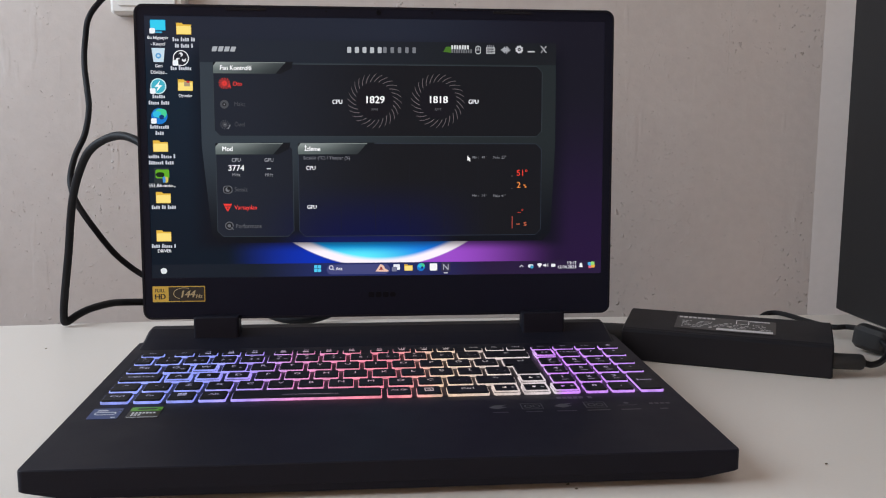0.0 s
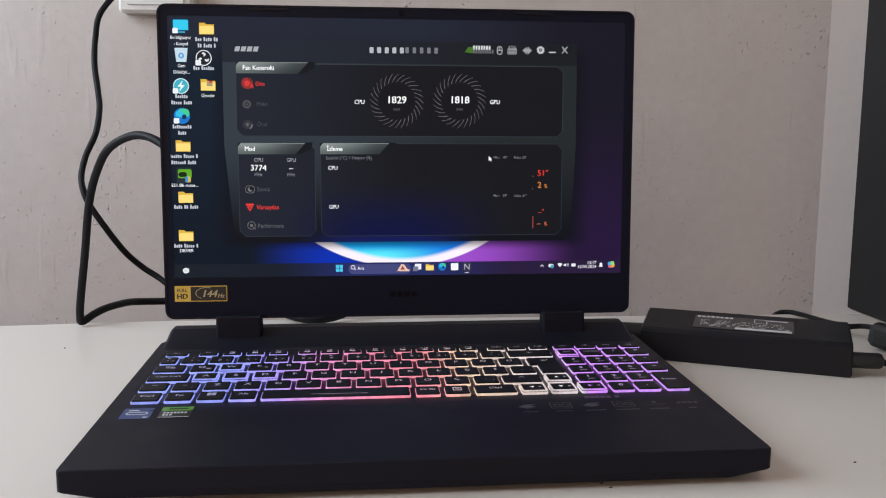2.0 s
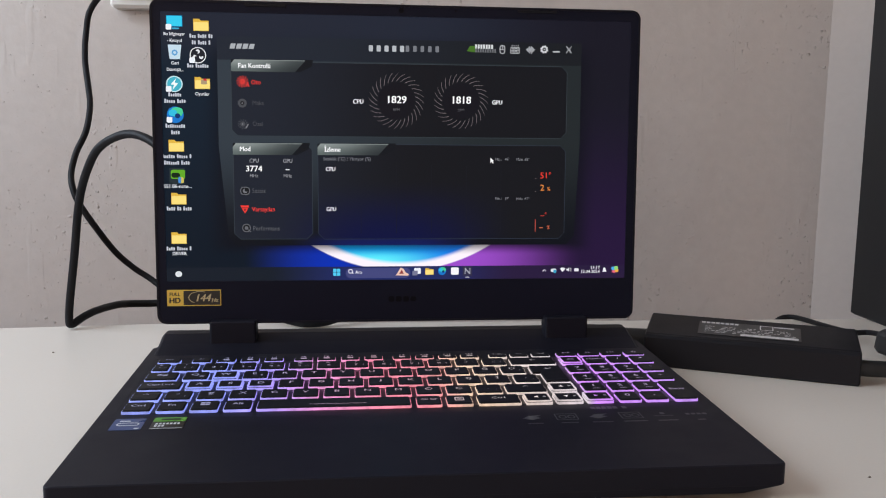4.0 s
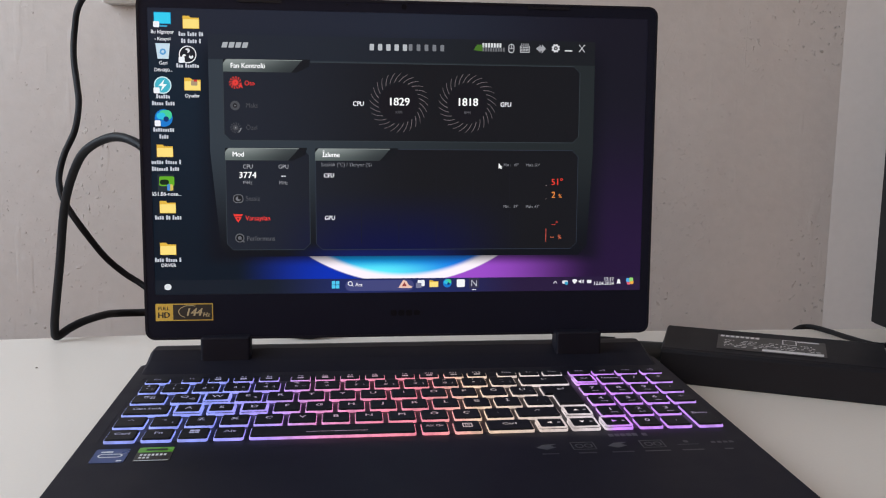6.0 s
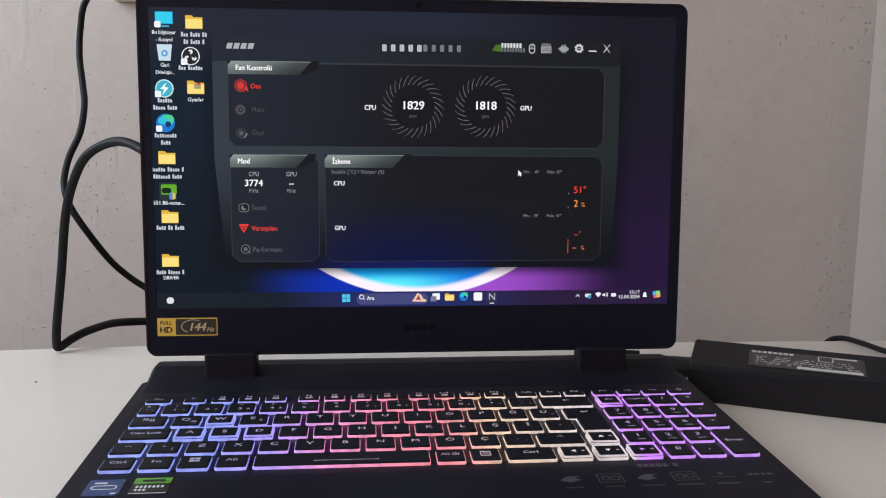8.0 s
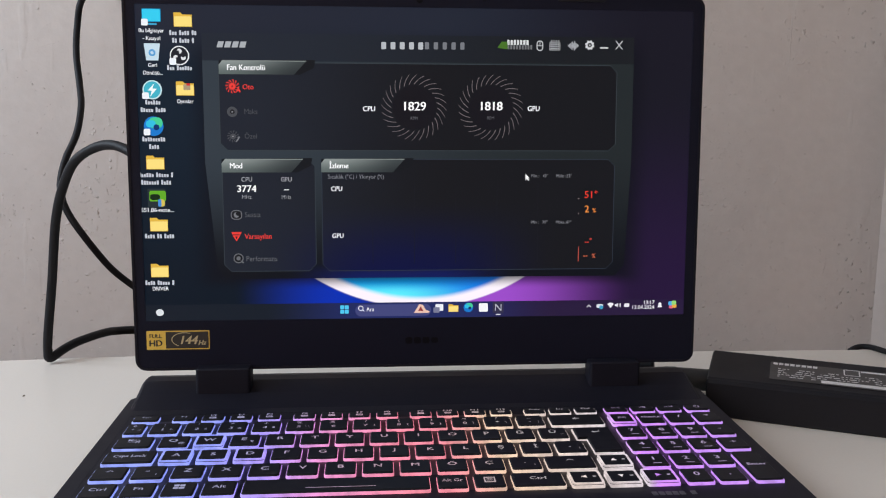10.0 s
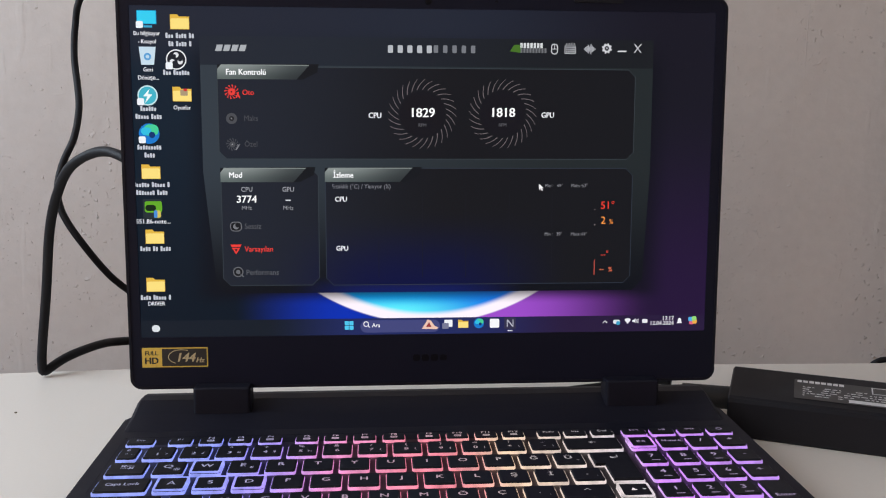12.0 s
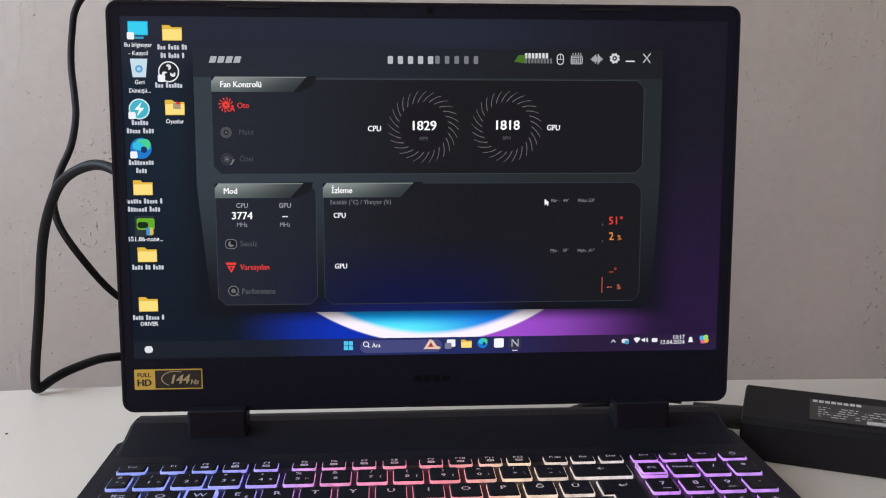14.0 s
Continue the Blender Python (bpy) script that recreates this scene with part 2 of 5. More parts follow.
def tube(path, radius, n=10, step=6):
    """A cable of round section along a smooth path through the points."""
    P = [Vector(p) for p in path]
    pts = []
    for i in range(len(P) - 1):
        a, b, c, d = P[max(i - 1, 0)], P[i], P[i + 1], P[min(i + 2, len(P) - 1)]
        for k in range(step):
            t = k / step
            pts.append(0.5 * (2 * b + (c - a) * t + (2 * a - 5 * b + 4 * c - d) * t * t + (3 * b - a - 3 * c + d) * t ** 3))
    pts.append(P[-1])
    bm, rings, up = bmesh.new(), [], Vector((0.31, 0.9, 0.3)).normalized()
    for i, p in enumerate(pts):
        d = (pts[min(i + 1, len(pts) - 1)] - pts[max(i - 1, 0)]).normalized()
        side = d.cross(up).normalized()
        up = side.cross(d).normalized()
        rings.append([p + radius * (math.cos(2 * math.pi * k / n) * side + math.sin(2 * math.pi * k / n) * up) for k in range(n)])
    return loft(bm, rings)


# ---- room ----
def wall_box(name, x0, x1, y0, y1, z0, z1, mat, label):
    ob = part(name, box(x0, x1, y0, y1, z0, z1), mat)
    return tagged(ob, label, "wall", kind="structure")


ZF, ZC = -0.74, 1.86
WALL_TURN = pose(0, 0.8519, 0, 0, 0, -2.47)
back = part("wall_north", box(-1.7, 0.72, 0, 0.14, ZF, ZC), M_WALL, m=WALL_TURN)
tagged(back, "rough cream plaster wall with trowel marks", "wall", kind="structure")
# trowel scars and crumbs that stand proud of the plaster
def scar(path, w=0.0026, h=0.00022):
    bm = bmesh.new()
    ring_pts = []
    for i, (u, z) in enumerate(path):
        k = 0.35 if i in (0, len(path) - 1) else 1.0
        (u0, z0), (u1, z1) = path[max(i - 1, 0)], path[min(i + 1, len(path) - 1)]
        s = math.hypot(u1 - u0, z1 - z0)
        nx, nz = -(z1 - z0) / s * w * k, (u1 - u0) / s * w * k
        ring_pts.append([(u - nx, 0.0004, z - nz), (u, -h * k, z), (u + nx, 0.0004, z + nz)])
    loft(bm, ring_pts)
    return part("trowel_scar", bm, M_WALL, back)


for path in (((0.4199, 0.335), (0.4013, 0.2889), (0.3751, 0.215)),
             ((0.5139, 0.3652), (0.5113, 0.3201), (0.5111, 0.2779), (0.5119, 0.2295)),
             ((-0.4392, 0.2173), (-0.4291, 0.2189), (-0.4189, 0.2205)),
             ((-0.4463, 0.2993), (-0.4407, 0.3032), (-0.4344, 0.3063)),
             ((-0.4577, 0.2738), (-0.4437, 0.2778), (-0.4296, 0.2817)),
             ((-0.5112, 0.1438), (-0.4981, 0.1414), (-0.4858, 0.1375)),
             ((-0.4869, 0.1064), (-0.4768, 0.1032), (-0.47, 0.1)),
             ((-0.5335, 0.0751), (-0.5265, 0.0735), (-0.5218, 0.0743))):
    scar(path)
rnd = random.Random(5)
bm = bmesh.new()
for i in range(2100):
    if i < 1300:
        u, z = rnd.gauss(0.43, 0.055), rnd.gauss(0.05, 0.10)
    elif i < 1700:
        u, z = rnd.gauss(-0.43, 0.06), rnd.gauss(0.06, 0.10)
    else:
        u, z = rnd.uniform(-0.62, 0.52), rnd.uniform(-0.05, 0.42)
    r = 0.0004 + 0.0014 * rnd.random() ** 3
    turn, long = rnd.uniform(0, 6.28), rnd.uniform(0.8, 2.2)
    base_pts, top_pts = [], []
    for k in range(5):
        a = turn + k * 1.2566
        q = r * rnd.uniform(0.7, 1.3)
        base_pts.append((u + q * math.cos(a) * long, 0.0004, z + q * math.sin(a)))
        top_pts.append((u + 0.45 * q * math.cos(a) * long, -r * 0.38, z + 0.5 * q * math.sin(a)))
    loft(bm, [base_pts, top_pts])
tagged(part("plaster_crumbs", bm, M_WALL, back), kind="stuff")
pier = part("pier", box(0, 0.16, 0, 0.2, ZF, ZC), M_PIER, m=pose(0.650, 0.8240, 0, 0, 0, -25))
tagged(pier, "cream plaster pier slanting across the corner", "wall", kind="structure")
EAST = 0.78
wall_box("wall_east", EAST, EAST + 0.14, -2.5, 1.05, ZF, ZC, M_WALL, "cream plaster side wall")


def wall_with_window(name, m, length, w0, w1, s0, s1):
    """Wall along local x with one opening from w0 to w1, sill s0 to head s1."""
    bm = bmesh.new()
    for x0, x1, z0, z1 in ((0, w0, ZF, ZC), (w1, length, ZF, ZC), (w0, w1, ZF, s0), (w0, w1, s1, ZC)):
        box(x0, x1, 0, 0.14, z0, z1, bm=bm)
    ob = part(name, bm, M_WALL, m=m)
    tagged(ob, "unseen cream plaster wall with an added window opening", "wall", kind="structure")
    return ob


wall_with_window("wall_west", pose(-1.5, -2.5, 0, 0, 0, 90), 3.55, 1.78, 3.28, 0.25, 1.55)
wall_with_window("wall_south", pose(EAST + 0.14, -2.5, 0, 0, 0, 180), 2.565, 1.135, 2.305, 0.3, 1.4)
# both windows are unseen and added; the second only houses the warm fill
for i, (m, w, z0, z1) in enumerate(((pose(-1.5, 0.03, 0, 0, 0, 90), 1.5, 0.25, 1.55), (pose(-0.80, -2.5, 0, 0, 0, 180), 1.17, 0.3, 1.4))):
    win = thing("window_%d" % (i + 1), "unseen white painted window added around a lamp", "window", m, kind="structure")
    part("window_frame", ring(rrect(w, z1 - z0, 0.002, 2, 0, (z0 + z1) / 2), rrect(w - 0.12, z1 - z0 - 0.12, 0.002, 2, 0, (z0 + z1) / 2), 0.0, 0.05, pose(0, 0.11, 0, 90, 0, 0)), M_FRAME, win)
    part("mullion", box(-0.025, 0.025, 0.06, 0.11, z0 + 0.06, z1 - 0.06), M_FRAME, win)
tagged(part("ceiling", box(-2.2, 0.9, -2.7, 1.2, ZC, ZC + 0.1), M_CEIL), "plain white ceiling", "ceiling", kind="structure")
tagged(part("floor", box(-2.2, 0.9, -2.7, 1.2, ZF - 0.1, ZF), M_FLOOR), "brown wooden floor", "floor", kind="structure")
tagged(part("ground", box(-60, 60, -60, 60, -3.2, -3.1), M_FLOOR), "plain ground outside the windows", "ground", kind="structure")

# ---- desk ----
desk = thing("desk", "glossy off-white laminate desk standing off the wall", "desk", pose(-0.2, -0.0979, ZF))
EDGE = [(0.61, 0.3945), (0.42, 0.4012), (0.25, 0.4060), (-0.05, 0.4140), (-0.215, 0.4188), (-0.26, 0.4165), (-0.36, 0.4090), (-0.60, 0.3980), (-1.01, 0.3900)]
bm = bmesh.new()
loft(bm, [[(x + 0.2 - g * (1 if x > 0.6 else -1 if x < -1 else 0), y + 0.0979 - g * (1 if y > 0 else -1), z - ZF) for x, y in EDGE + [(-1.01, -0.596), (0.61, -0.596)]]
          for z, g in ((-0.030, 0.002), (-0.028, 0), (-0.002, 0), (-0.0006, 0.0006), (0.0, 0.002))])
part("desktop", bm, M_DESK, desk)
for x in (-0.75, 0.75):
    for y in (-0.42, 0.42):
        part("leg", box(x - 0.025, x + 0.025, y - 0.025, y + 0.025, 0, -0.031 - ZF, 0.002), M_DESK, desk)


def speck(x, y, w, d, turn):
    ob = part("speck", slab(w, d, w * 0.45, [(0.0002, 0), (0.0006, w * 0.2)], n=3), M_DIRT, m=pose(x, y, 0, 0, 0, turn))
    tagged(ob, "small dark speck of dirt on the white desk", "dirt", "specks on the desk")


speck(-0.2785, 0.318, 0.0018, 0.0026, 20)
for px in ((0.2418, 0.0230), (0.0954, 0.0010), (0.0924, 0.0070)):
    speck(px[0], px[1], 0.0022, 0.0014, 30)

# black equipment case
case = thing("equipment_case", "tall matte black equipment case standing on the desk", "computer case", pose(0.4672, 0.4225, 0))
part("housing", slab(0.133, 0.28, 0.003, [(0.0, 0.001), (0.001, 0), (0.418, 0), (0.42, 0.002)], 0.0685, -0.14, 3), M_CASE, case)
part("side_panel", box(0.0, 0.0019, -0.2775, -0.0010, 0.0015, 0.4185, 0.0006), M_CASE, case)

# wall socket
sock = thing("wall_socket", "white surface-mounted plastic wall socket box", "socket", WALL_TURN @ pose(-0.305, -0.0005, 0.379))
part("body", slab(0.10, 0.088, 0.006, [(0, 0), (0.022, 0), (0.026, 0.004)], m=pose(0, 0, 0, 90, 0, 0)), M_SOCKET, sock)
part("cover_plate", slab(0.078, 0.068, 0.004, [(0.026, 0), (0.029, 0.001)], m=pose(0, 0, 0, 90, 0, 0)), M_SOCKET, sock)

# ---- laptop ----
laptop = thing("laptop", "open black laptop with rainbow-lit keyboard and lit screen, on desk", "laptop")
TILT = 1.05
DECK = pose(0, 0, 0.0189, TILT, 0, 0)
LID = pose(0, 0.2434, 0.02, -2.55, 0, 0)
UP = pose(0, 0, 0, 90, 0, 0)  # flat drawings stand up on the lid's plane
HW = 0.1820



def base_outline(hw, y0, y1, r, inset=0.0045, kink=0.2370):
    """Outline of the base: rounded front corners, sides stepping in beside the rear block."""
    q = [(hw, kink), (hw - inset * 0.8, kink + 0.0045), (hw - inset, kink + 0.008), (hw - inset, y1 - r), (hw - inset - r, y1)]
    pts = q + [(-x, y) for x, y in reversed(q)]
    for sx, a0 in ((-1, 180), (1, 270)):
        for i in range(5):
            a = radians(a0 + 22.5 * i)
            pts.append((sx * (hw - r) + r * math.cos(a), y0 + r + r * math.sin(a)))
    return pts


# lower shell: straight sides, bevelled underside
bm = bmesh.new()
rise = math.tan(radians(TILT))
loft(bm, [[(x, y, z + (rise * y if z > 0.01 else 0)) for x, y in base_outline(w, y0, 0.2692, r)] for z, w, y0, r in (
    (0.0026, 0.159, 0.0095, 0.010), (0.0036, 0.163, 0.0010, 0.004), (0.0073, HW - 0.001, 0.0005, 0.003), (0.0079, HW, 0.0002, 0.003), (0.0172, HW, 0.0002, 0.003))])
part("lower_shell", bm, M_SHELL, laptop)
for x in (-0.13, 0.13):
    part("rubber_foot", slab(0.05, 0.012, 0.005, [(0, 0.001), (0.0034, 0)], x, 0.06), M_RUBBER, laptop)
    part("rubber_foot", slab(0.05, 0.012, 0.005, [(0, 0.001), (0.0034, 0)], x, 0.235), M_RUBBER, laptop)

# palm rest and keyboard well in one sheet
WX, WY0, WY1, WD = 0.1735, 0.0938, 0.2085, 0.0001
bm = bmesh.new()
outer = base_outline(HW, 0.0002, 0.2545, 0.003)
inner = rrect(2 * WX, WY1 - WY0, 0.002, 4, 0, (WY0 + WY1) / 2)
rings = [[(x, y, -0.0018) for x, y in outer], [(x, y, -0.0006) for x, y in outer], [(x * 0.9975, 0.0006 + y * 0.9960, 0.0) for x, y in outer],
         [(x, y, 0.0) for x, y in inner], [(x, y, -WD) for x, y in inner]]
loft(bm, rings, cap=False)
flat([(x, y, -WD) for x, y in inner], bm)
part("palm_rest", bm, M_SHELL, laptop, m=DECK)
# thin dark sheets on the deck; light leaking from below is painted as emission
for x0, x1, y0, y1 in ((-0.166, 0.098, 0.1165, 0.1975), (-0.163, -0.096, 0.0985, 0.117), (0.002, 0.167, 0.0985, 0.117), (0.099, 0.154, 0.117, 0.1975)):
    part("gap_glow_sheet", flat(rrect(x1 - x0, y1 - y0, 0.002, 2, (x0 + x1) / 2, (y0 + y1) / 2)), M_UNDER, laptop, "dark sheet glowing in place of coloured light between the keys", DECK @ pose(0, 0, 0.00005))

# raised rear block with the vents, its ends chamfered
bm = bmesh.new()
prof = [(0.2150, -0.0004), (0.2340, 0.0040), (0.2480, 0.0078), (0.2560, 0.0080), (0.2640, 0.0064), (0.2700, 0.0040), (0.2700, -0.015), (0.2225, -0.015)]
sect = []
for x, k in ((-HW + 0.0044, 0.0), (-HW + 0.0050, 0.75), (-HW + 0.0072, 1.0), (HW - 0.0072, 1.0), (HW - 0.0050, 0.75), (HW - 0.0044, 0.0)):
    sect.append([(x, y + (1 - k) * (0.006 if y < 0.247 else 0.0), min(z, 0) + max(z, 0) * k) for y, z in prof])
loft(bm, sect)
part("rear_block", bm, M_SHELL, laptop, m=DECK)

# lid: back shell, bezel frame, rim, hinges
LU, LV0, LV1 = 0.1793, 0.0195, 0.2533
SU, SV0, SV1 = 0.1722, 0.0511, 0.2449
lw, lh, lc = 2 * LU, LV1 - LV0, (LV0 + LV1) / 2
bm = bmesh.new()
slab(lw, lh, 0.0065, [(-0.0072, 0.002), (-0.0060, 0.0), (-0.0008, 0.0), (-0.0004, 0.0005)], 0, lc, 5, UP, bm)
part("lid_shell", bm, M_SHELL, laptop, m=LID)
bm = ring(rrect(lw - 0.002, lh - 0.002, 0.006, 5, 0, lc), rrect(2 * SU, SV1 - SV0, 0.0008, 5, 0, (SV0 + SV1) / 2), -0.0004, 0.0004, UP)
bezel = part("bezel", bm, M_BEZEL, laptop, m=LID)
bm = ring(rrect(lw, lh, 0.0068, 5, 0, lc), rrect(lw - 0.0030, lh - 0.0030, 0.0055, 5, 0, lc), -0.0004, 0.0009, UP)
part("rim", bm, M_SHELL, bezel, "dark plastic rim of the lid")
for x0, x1 in ((-0.1408, -0.1072), (0.1082, 0.1412)):
    bm = slab(x1 - x0, 0.015, 0.002, [(0.0058, 0.0005), (0.0065, 0), (0.0215, 0), (0.0225, 0.0008)], (x0 + x1) / 2, -0.0030, 4)
    part("hinge", bm, M_SHELL, laptop, m=LID)
part("webcam", slab(0.0042, 0.0042, 0.0021, [(0, 0), (0.0008, 0.0003)], -0.0006, 0.2492, 6, UP), M_SEAM, bezel)
for u in (-0.0395, 0.0395):
    part("microphone_hole", slab(0.0018, 0.0014, 0.0007, [(0, 0), (0.0006, 0)], u, 0.2496, 4, UP), M_SEAM, bezel)
for u in (-0.0985, 0.1005):
    part("rubber_bumper", slab(0.030, 0.0022, 0.001, [(0, 0), (0.0011, 0.0003)], u, 0.2505, 3, UP), M_KEY, bezel)

# gold and black sticker on the lid
stick = part("sticker", slab(0.0388, 0.0120, 0.0005, [(0.0004, 0), (0.00055, 0)], -0.1527, 0.0389, 3, UP), M_GOLD, bezel, "gold and black foil sticker")
part("sticker_field", flat(rrect(0.0264, 0.0106, 0.0003, 2, -0.1471, 0.0389), m=pose(0, -0.00062, 0) @ UP), M_STBLACK, stick)
part("writing", text_mesh("FULL", 0.0036, M_STBLACK, bold=0.02), M_STBLACK, stick, m=pose(-0.1665, -0.00064, 0.0415, 90, 0, 0))
part("writing", text_mesh("HD", 0.0056, M_STBLACK, bold=0.025), M_STBLACK, stick, m=pose(-0.1665, -0.00064, 0.0368, 90, 0, 0))
part("writing", text_mesh("144", 0.0076, M_PALEGOLD, bold=0.02, wide=1.0, slant=0.25), M_PALEGOLD, stick, m=pose(-0.1462, -0.00066, 0.0386, 90, 0, 0))
part("writing", text_mesh("Hz", 0.0042, M_PALEGOLD, bold=0.02, slant=0.25), M_PALEGOLD, stick, m=pose(-0.1377, -0.00066, 0.0370, 90, 0, 0))
bm = bmesh.new()
sweep = [(-0.1488 + 0.0080 * math.cos(t), 0.0392 + 0.0046 * math.sin(t)) for t in [radians(62 + 9 * i) for i in range(21)]]
flat([(x, y, 0) for x, y in sweep + [(-0.1488 + 0.93 * (x + 0.1488), 0.0392 + (y - 0.0392) * 0.90) for x, y in reversed(sweep)]], bm)
part("swoosh", bm, M_PALEGOLD, stick, m=pose(0, -0.00072, 0, 90, 0, 0))
# maker's mark below the screen, as a plain row of blocks
for i in range(4):
    part("maker_mark", slab(0.0044, 0.0042 if i < 3 else 0.0036, 0.0012, [(0.0004, 0), (0.0005, 0)], 0.0005 + 0.0055 * (i - 1.5), 0.0365, 3, UP), M_SEAM, bezel)

# ---- keyboard ----
CAPS = {}


def key_meshes(w, d):
    k = (round(w, 4), round(d, 4))
    if k not in CAPS:
        skirt = bmesh.new()
        rings = []
        for z, front, side in ((0.0001, 0.0007, 0.0000), (0.0006, 0.0006, 0.0001), (0.0014, 0.0001, 0.0001)):
            rings.append([(x, y, z) for x, y in rrect(w + 2 * side, d + front - 0.0008, 0.0012, 2, 0, -(front + 0.0008) / 2)])
        loft(skirt, rings)
        cap = slab(w, d - 0.0002, 0.0016, [(0.0009, 0.0001), (0.0018, 0.0003), (0.0023, 0.0009)], n=3)
        CAPS[k] = (mesh_of(cap, "key", M_KEY), mesh_of(skirt, "key_skirt", M_SKIRT))
    return CAPS[k]


KEY_DROP = 0.0001


def key(x0, x1, y0, d, legend="", size=0.0056, outline=False, second="", top="", icon=0):
    """One key: black cap, lit clear skirt, lit legends. x0 to x1 and y0 on, along the deck."""
    near = 1 - 0.045 * y0
    x0, x1 = x0 * near, x1 * near
    w = x1 - x0
    y0, d = y0 - 0.0007, d + 0.0003
    cap, skirt = key_meshes(w, d)
    ob = part("key", cap, M_KEY, laptop, m=DECK @ pose((x0 + x1) / 2, y0 + d / 2, KEY_DROP))
    part("key_skirt", skirt, M_SKIRT, ob)
    if outline:
        bm = ring(rrect(w - 0.0001, d - 0.0002, 0.0016, 3), rrect(w - 0.0025, d - 0.0025, 0.0009, 3), 0.0018, 0.00250)
        part("lit_outline", bm, M_SKIRT, ob)
    if legend:
        dx = -0.0006 if second else 0.0
        dy = -0.0030 if top else (0.0016 if icon else 0.0002)
        wide = 0.92 if len(legend) > 5 else 1.22
        part("legend", text_mesh(legend, size * 0.92, M_LEGEND, bold=0.010, wide=wide), M_LEGEND, ob, m=pose(dx, dy, 0.0025))
    if top:
        part("legend", text_mesh(top, 0.0042, M_LEGEND, wide=1.2), M_LEGEND, ob, m=pose(-0.0006, 0.0032, 0.0025))
    if second:
        part("legend", text_mesh(second, 0.0030, M_LEGEND, wide=1.2), M_LEGEND, ob, m=pose(w * 0.27, -0.0030 if top else -d * 0.20, 0.0025))
    if icon:
        part("function_sign", ring(rrect(0.0040, 0.0019, 0.0004, 1), rrect(0.0030, 0.0010, 0.0003, 1), 0.0021, 0.00252), M_LEGEND, ob, m=pose(0, -0.0018, 0))
    return ob


YF, YN, YQ, YA, YZ, YC = 0.1942, 0.1752, 0.1557, 0.1362, 0.1167, 0.0972
KD, FD, P = 0.0148, 0.0086, 0.0191
names = ["Esc", "F1", "F2", "F3", "F4", "F5", "F6", "F7", "F8", "F9", "F10", "F11", "F12", "PrtSc", "Ins", "Del", "I<<", ">II", ">>I", ""]
starts = [-0.171, -0.148, -0.1313, -0.115, -0.0985, -0.078, -0.062, -0.0455, -0.029, -0.009, 0.0072, 0.0237, 0.0395, 0.060, 0.0755, 0.0913, 0.1095, 0.126, 0.1425, 0.160]
for i, (n, x) in enumerate(zip(names, starts)):
    w = 0.0150 if i == 0 else (0.0140 if i > 15 else 0.0127)
    k = key(x, x + w, YF, FD, n, 0.0034 if len(n) < 4 else 0.0028, icon=int(1 < i < 13))
    if not n:
        a = [radians(120 + 10 * j) for j in range(31)]
        bm = flat([(0.0017 * math.cos(t), 0.0017 * math.sin(t)) for t in a] + [(0.0013 * math.cos(t), 0.0013 * math.sin(t)) for t in reversed(a)])
        flat([(-0.0002, 0.0004), (0.0002, 0.0004), (0.0002, 0.002), (-0.0002, 0.002)], bm)
        part("power_sign", bm, M_LEGEND, k, m=pose(0, 0, 0.0025))
key(-0.171, -0.1603, YN, KD, "\"", 0.0040, second="<", top="\u00e9")
THIRD = [">", "\u00a3", "#", "$", "\u00bd", "", "{", "[", "]", "}", "\\", "|"]
for i, (a, b, c) in enumerate(zip("1234567890*-", THIRD, "!'^+%&/()=?_")):
    key(-0.1572 + P * i, -0.1572 + P * i + 0.0160, YN, KD, a, 0.0046, second=b, top=c)
key(0.0725, 0.1040, YN, KD, "\u2190", 0.005)
key(-0.171, -0.1510, YQ, KD, "\u21b9", 0.006)
for i, a in enumerate("QWERTYUIOP\u011e\u00dc"):
    key(-0.1474 + P * i, -0.1474 + P * i + 0.0160, YQ, KD, a, outline=(a == "W"), second={"Q": "@", "E": "\u20ac", "\u00dc": "~"}.get(a, ""))
key(-0.171, -0.1450, YA, KD, "Caps Lock", 0.0046)
for i, a in enumerate("ASDFGHJKL\u015e\u0130,"):
    key(-0.1420 + P * i, -0.1420 + P * i + 0.0160, YA, KD, a, outline=a in "ASD", second={",": ";"}.get(a, ""))
# tall enter key with its step
bm, cap = bmesh.new(), bmesh.new()
step_key = [(0.0880, YA), (0.1040, YA), (0.1040, YQ + KD), (0.0825, YQ + KD), (0.0825, YQ), (0.0880, YQ)]
loft(bm, [[(x, y, z) for x, y in step_key] for z in (-0.0006, 0.0010)])
loft(cap, [[(0.0945 + (x - 0.0945) * s, 0.1535 + (y - 0.1535) * s, z) for x, y in step_key] for z, s in ((0.0008, 0.955), (0.0019, 0.94), (0.0024, 0.91))])
enter = part("key", cap, M_KEY, laptop, m=DECK @ pose(-0.0005, -0.0007, 0.0001))
part("key_skirt", bm, M_SKIRT, enter)
part("legend", text_mesh("\u21b5", 0.006, M_LEGEND), M_LEGEND, enter, m=pose(0.0945, 0.1625, 0.0025))
key(-0.171, -0.1540, YZ, KD, "\u2191", 0.005)
key(-0.1512, -0.1352, YZ, KD, "<", 0.0038, second="|")
for i, a in enumerate("ZXCVBNM\u00d6\u00c7."):
    key(-0.1318 + P * i, -0.1318 + P * i + 0.0160, YZ, KD, a, second={".": ":"}.get(a, ""))
key(0.0588, 0.0843, YZ, KD, "\u2191", 0.005)
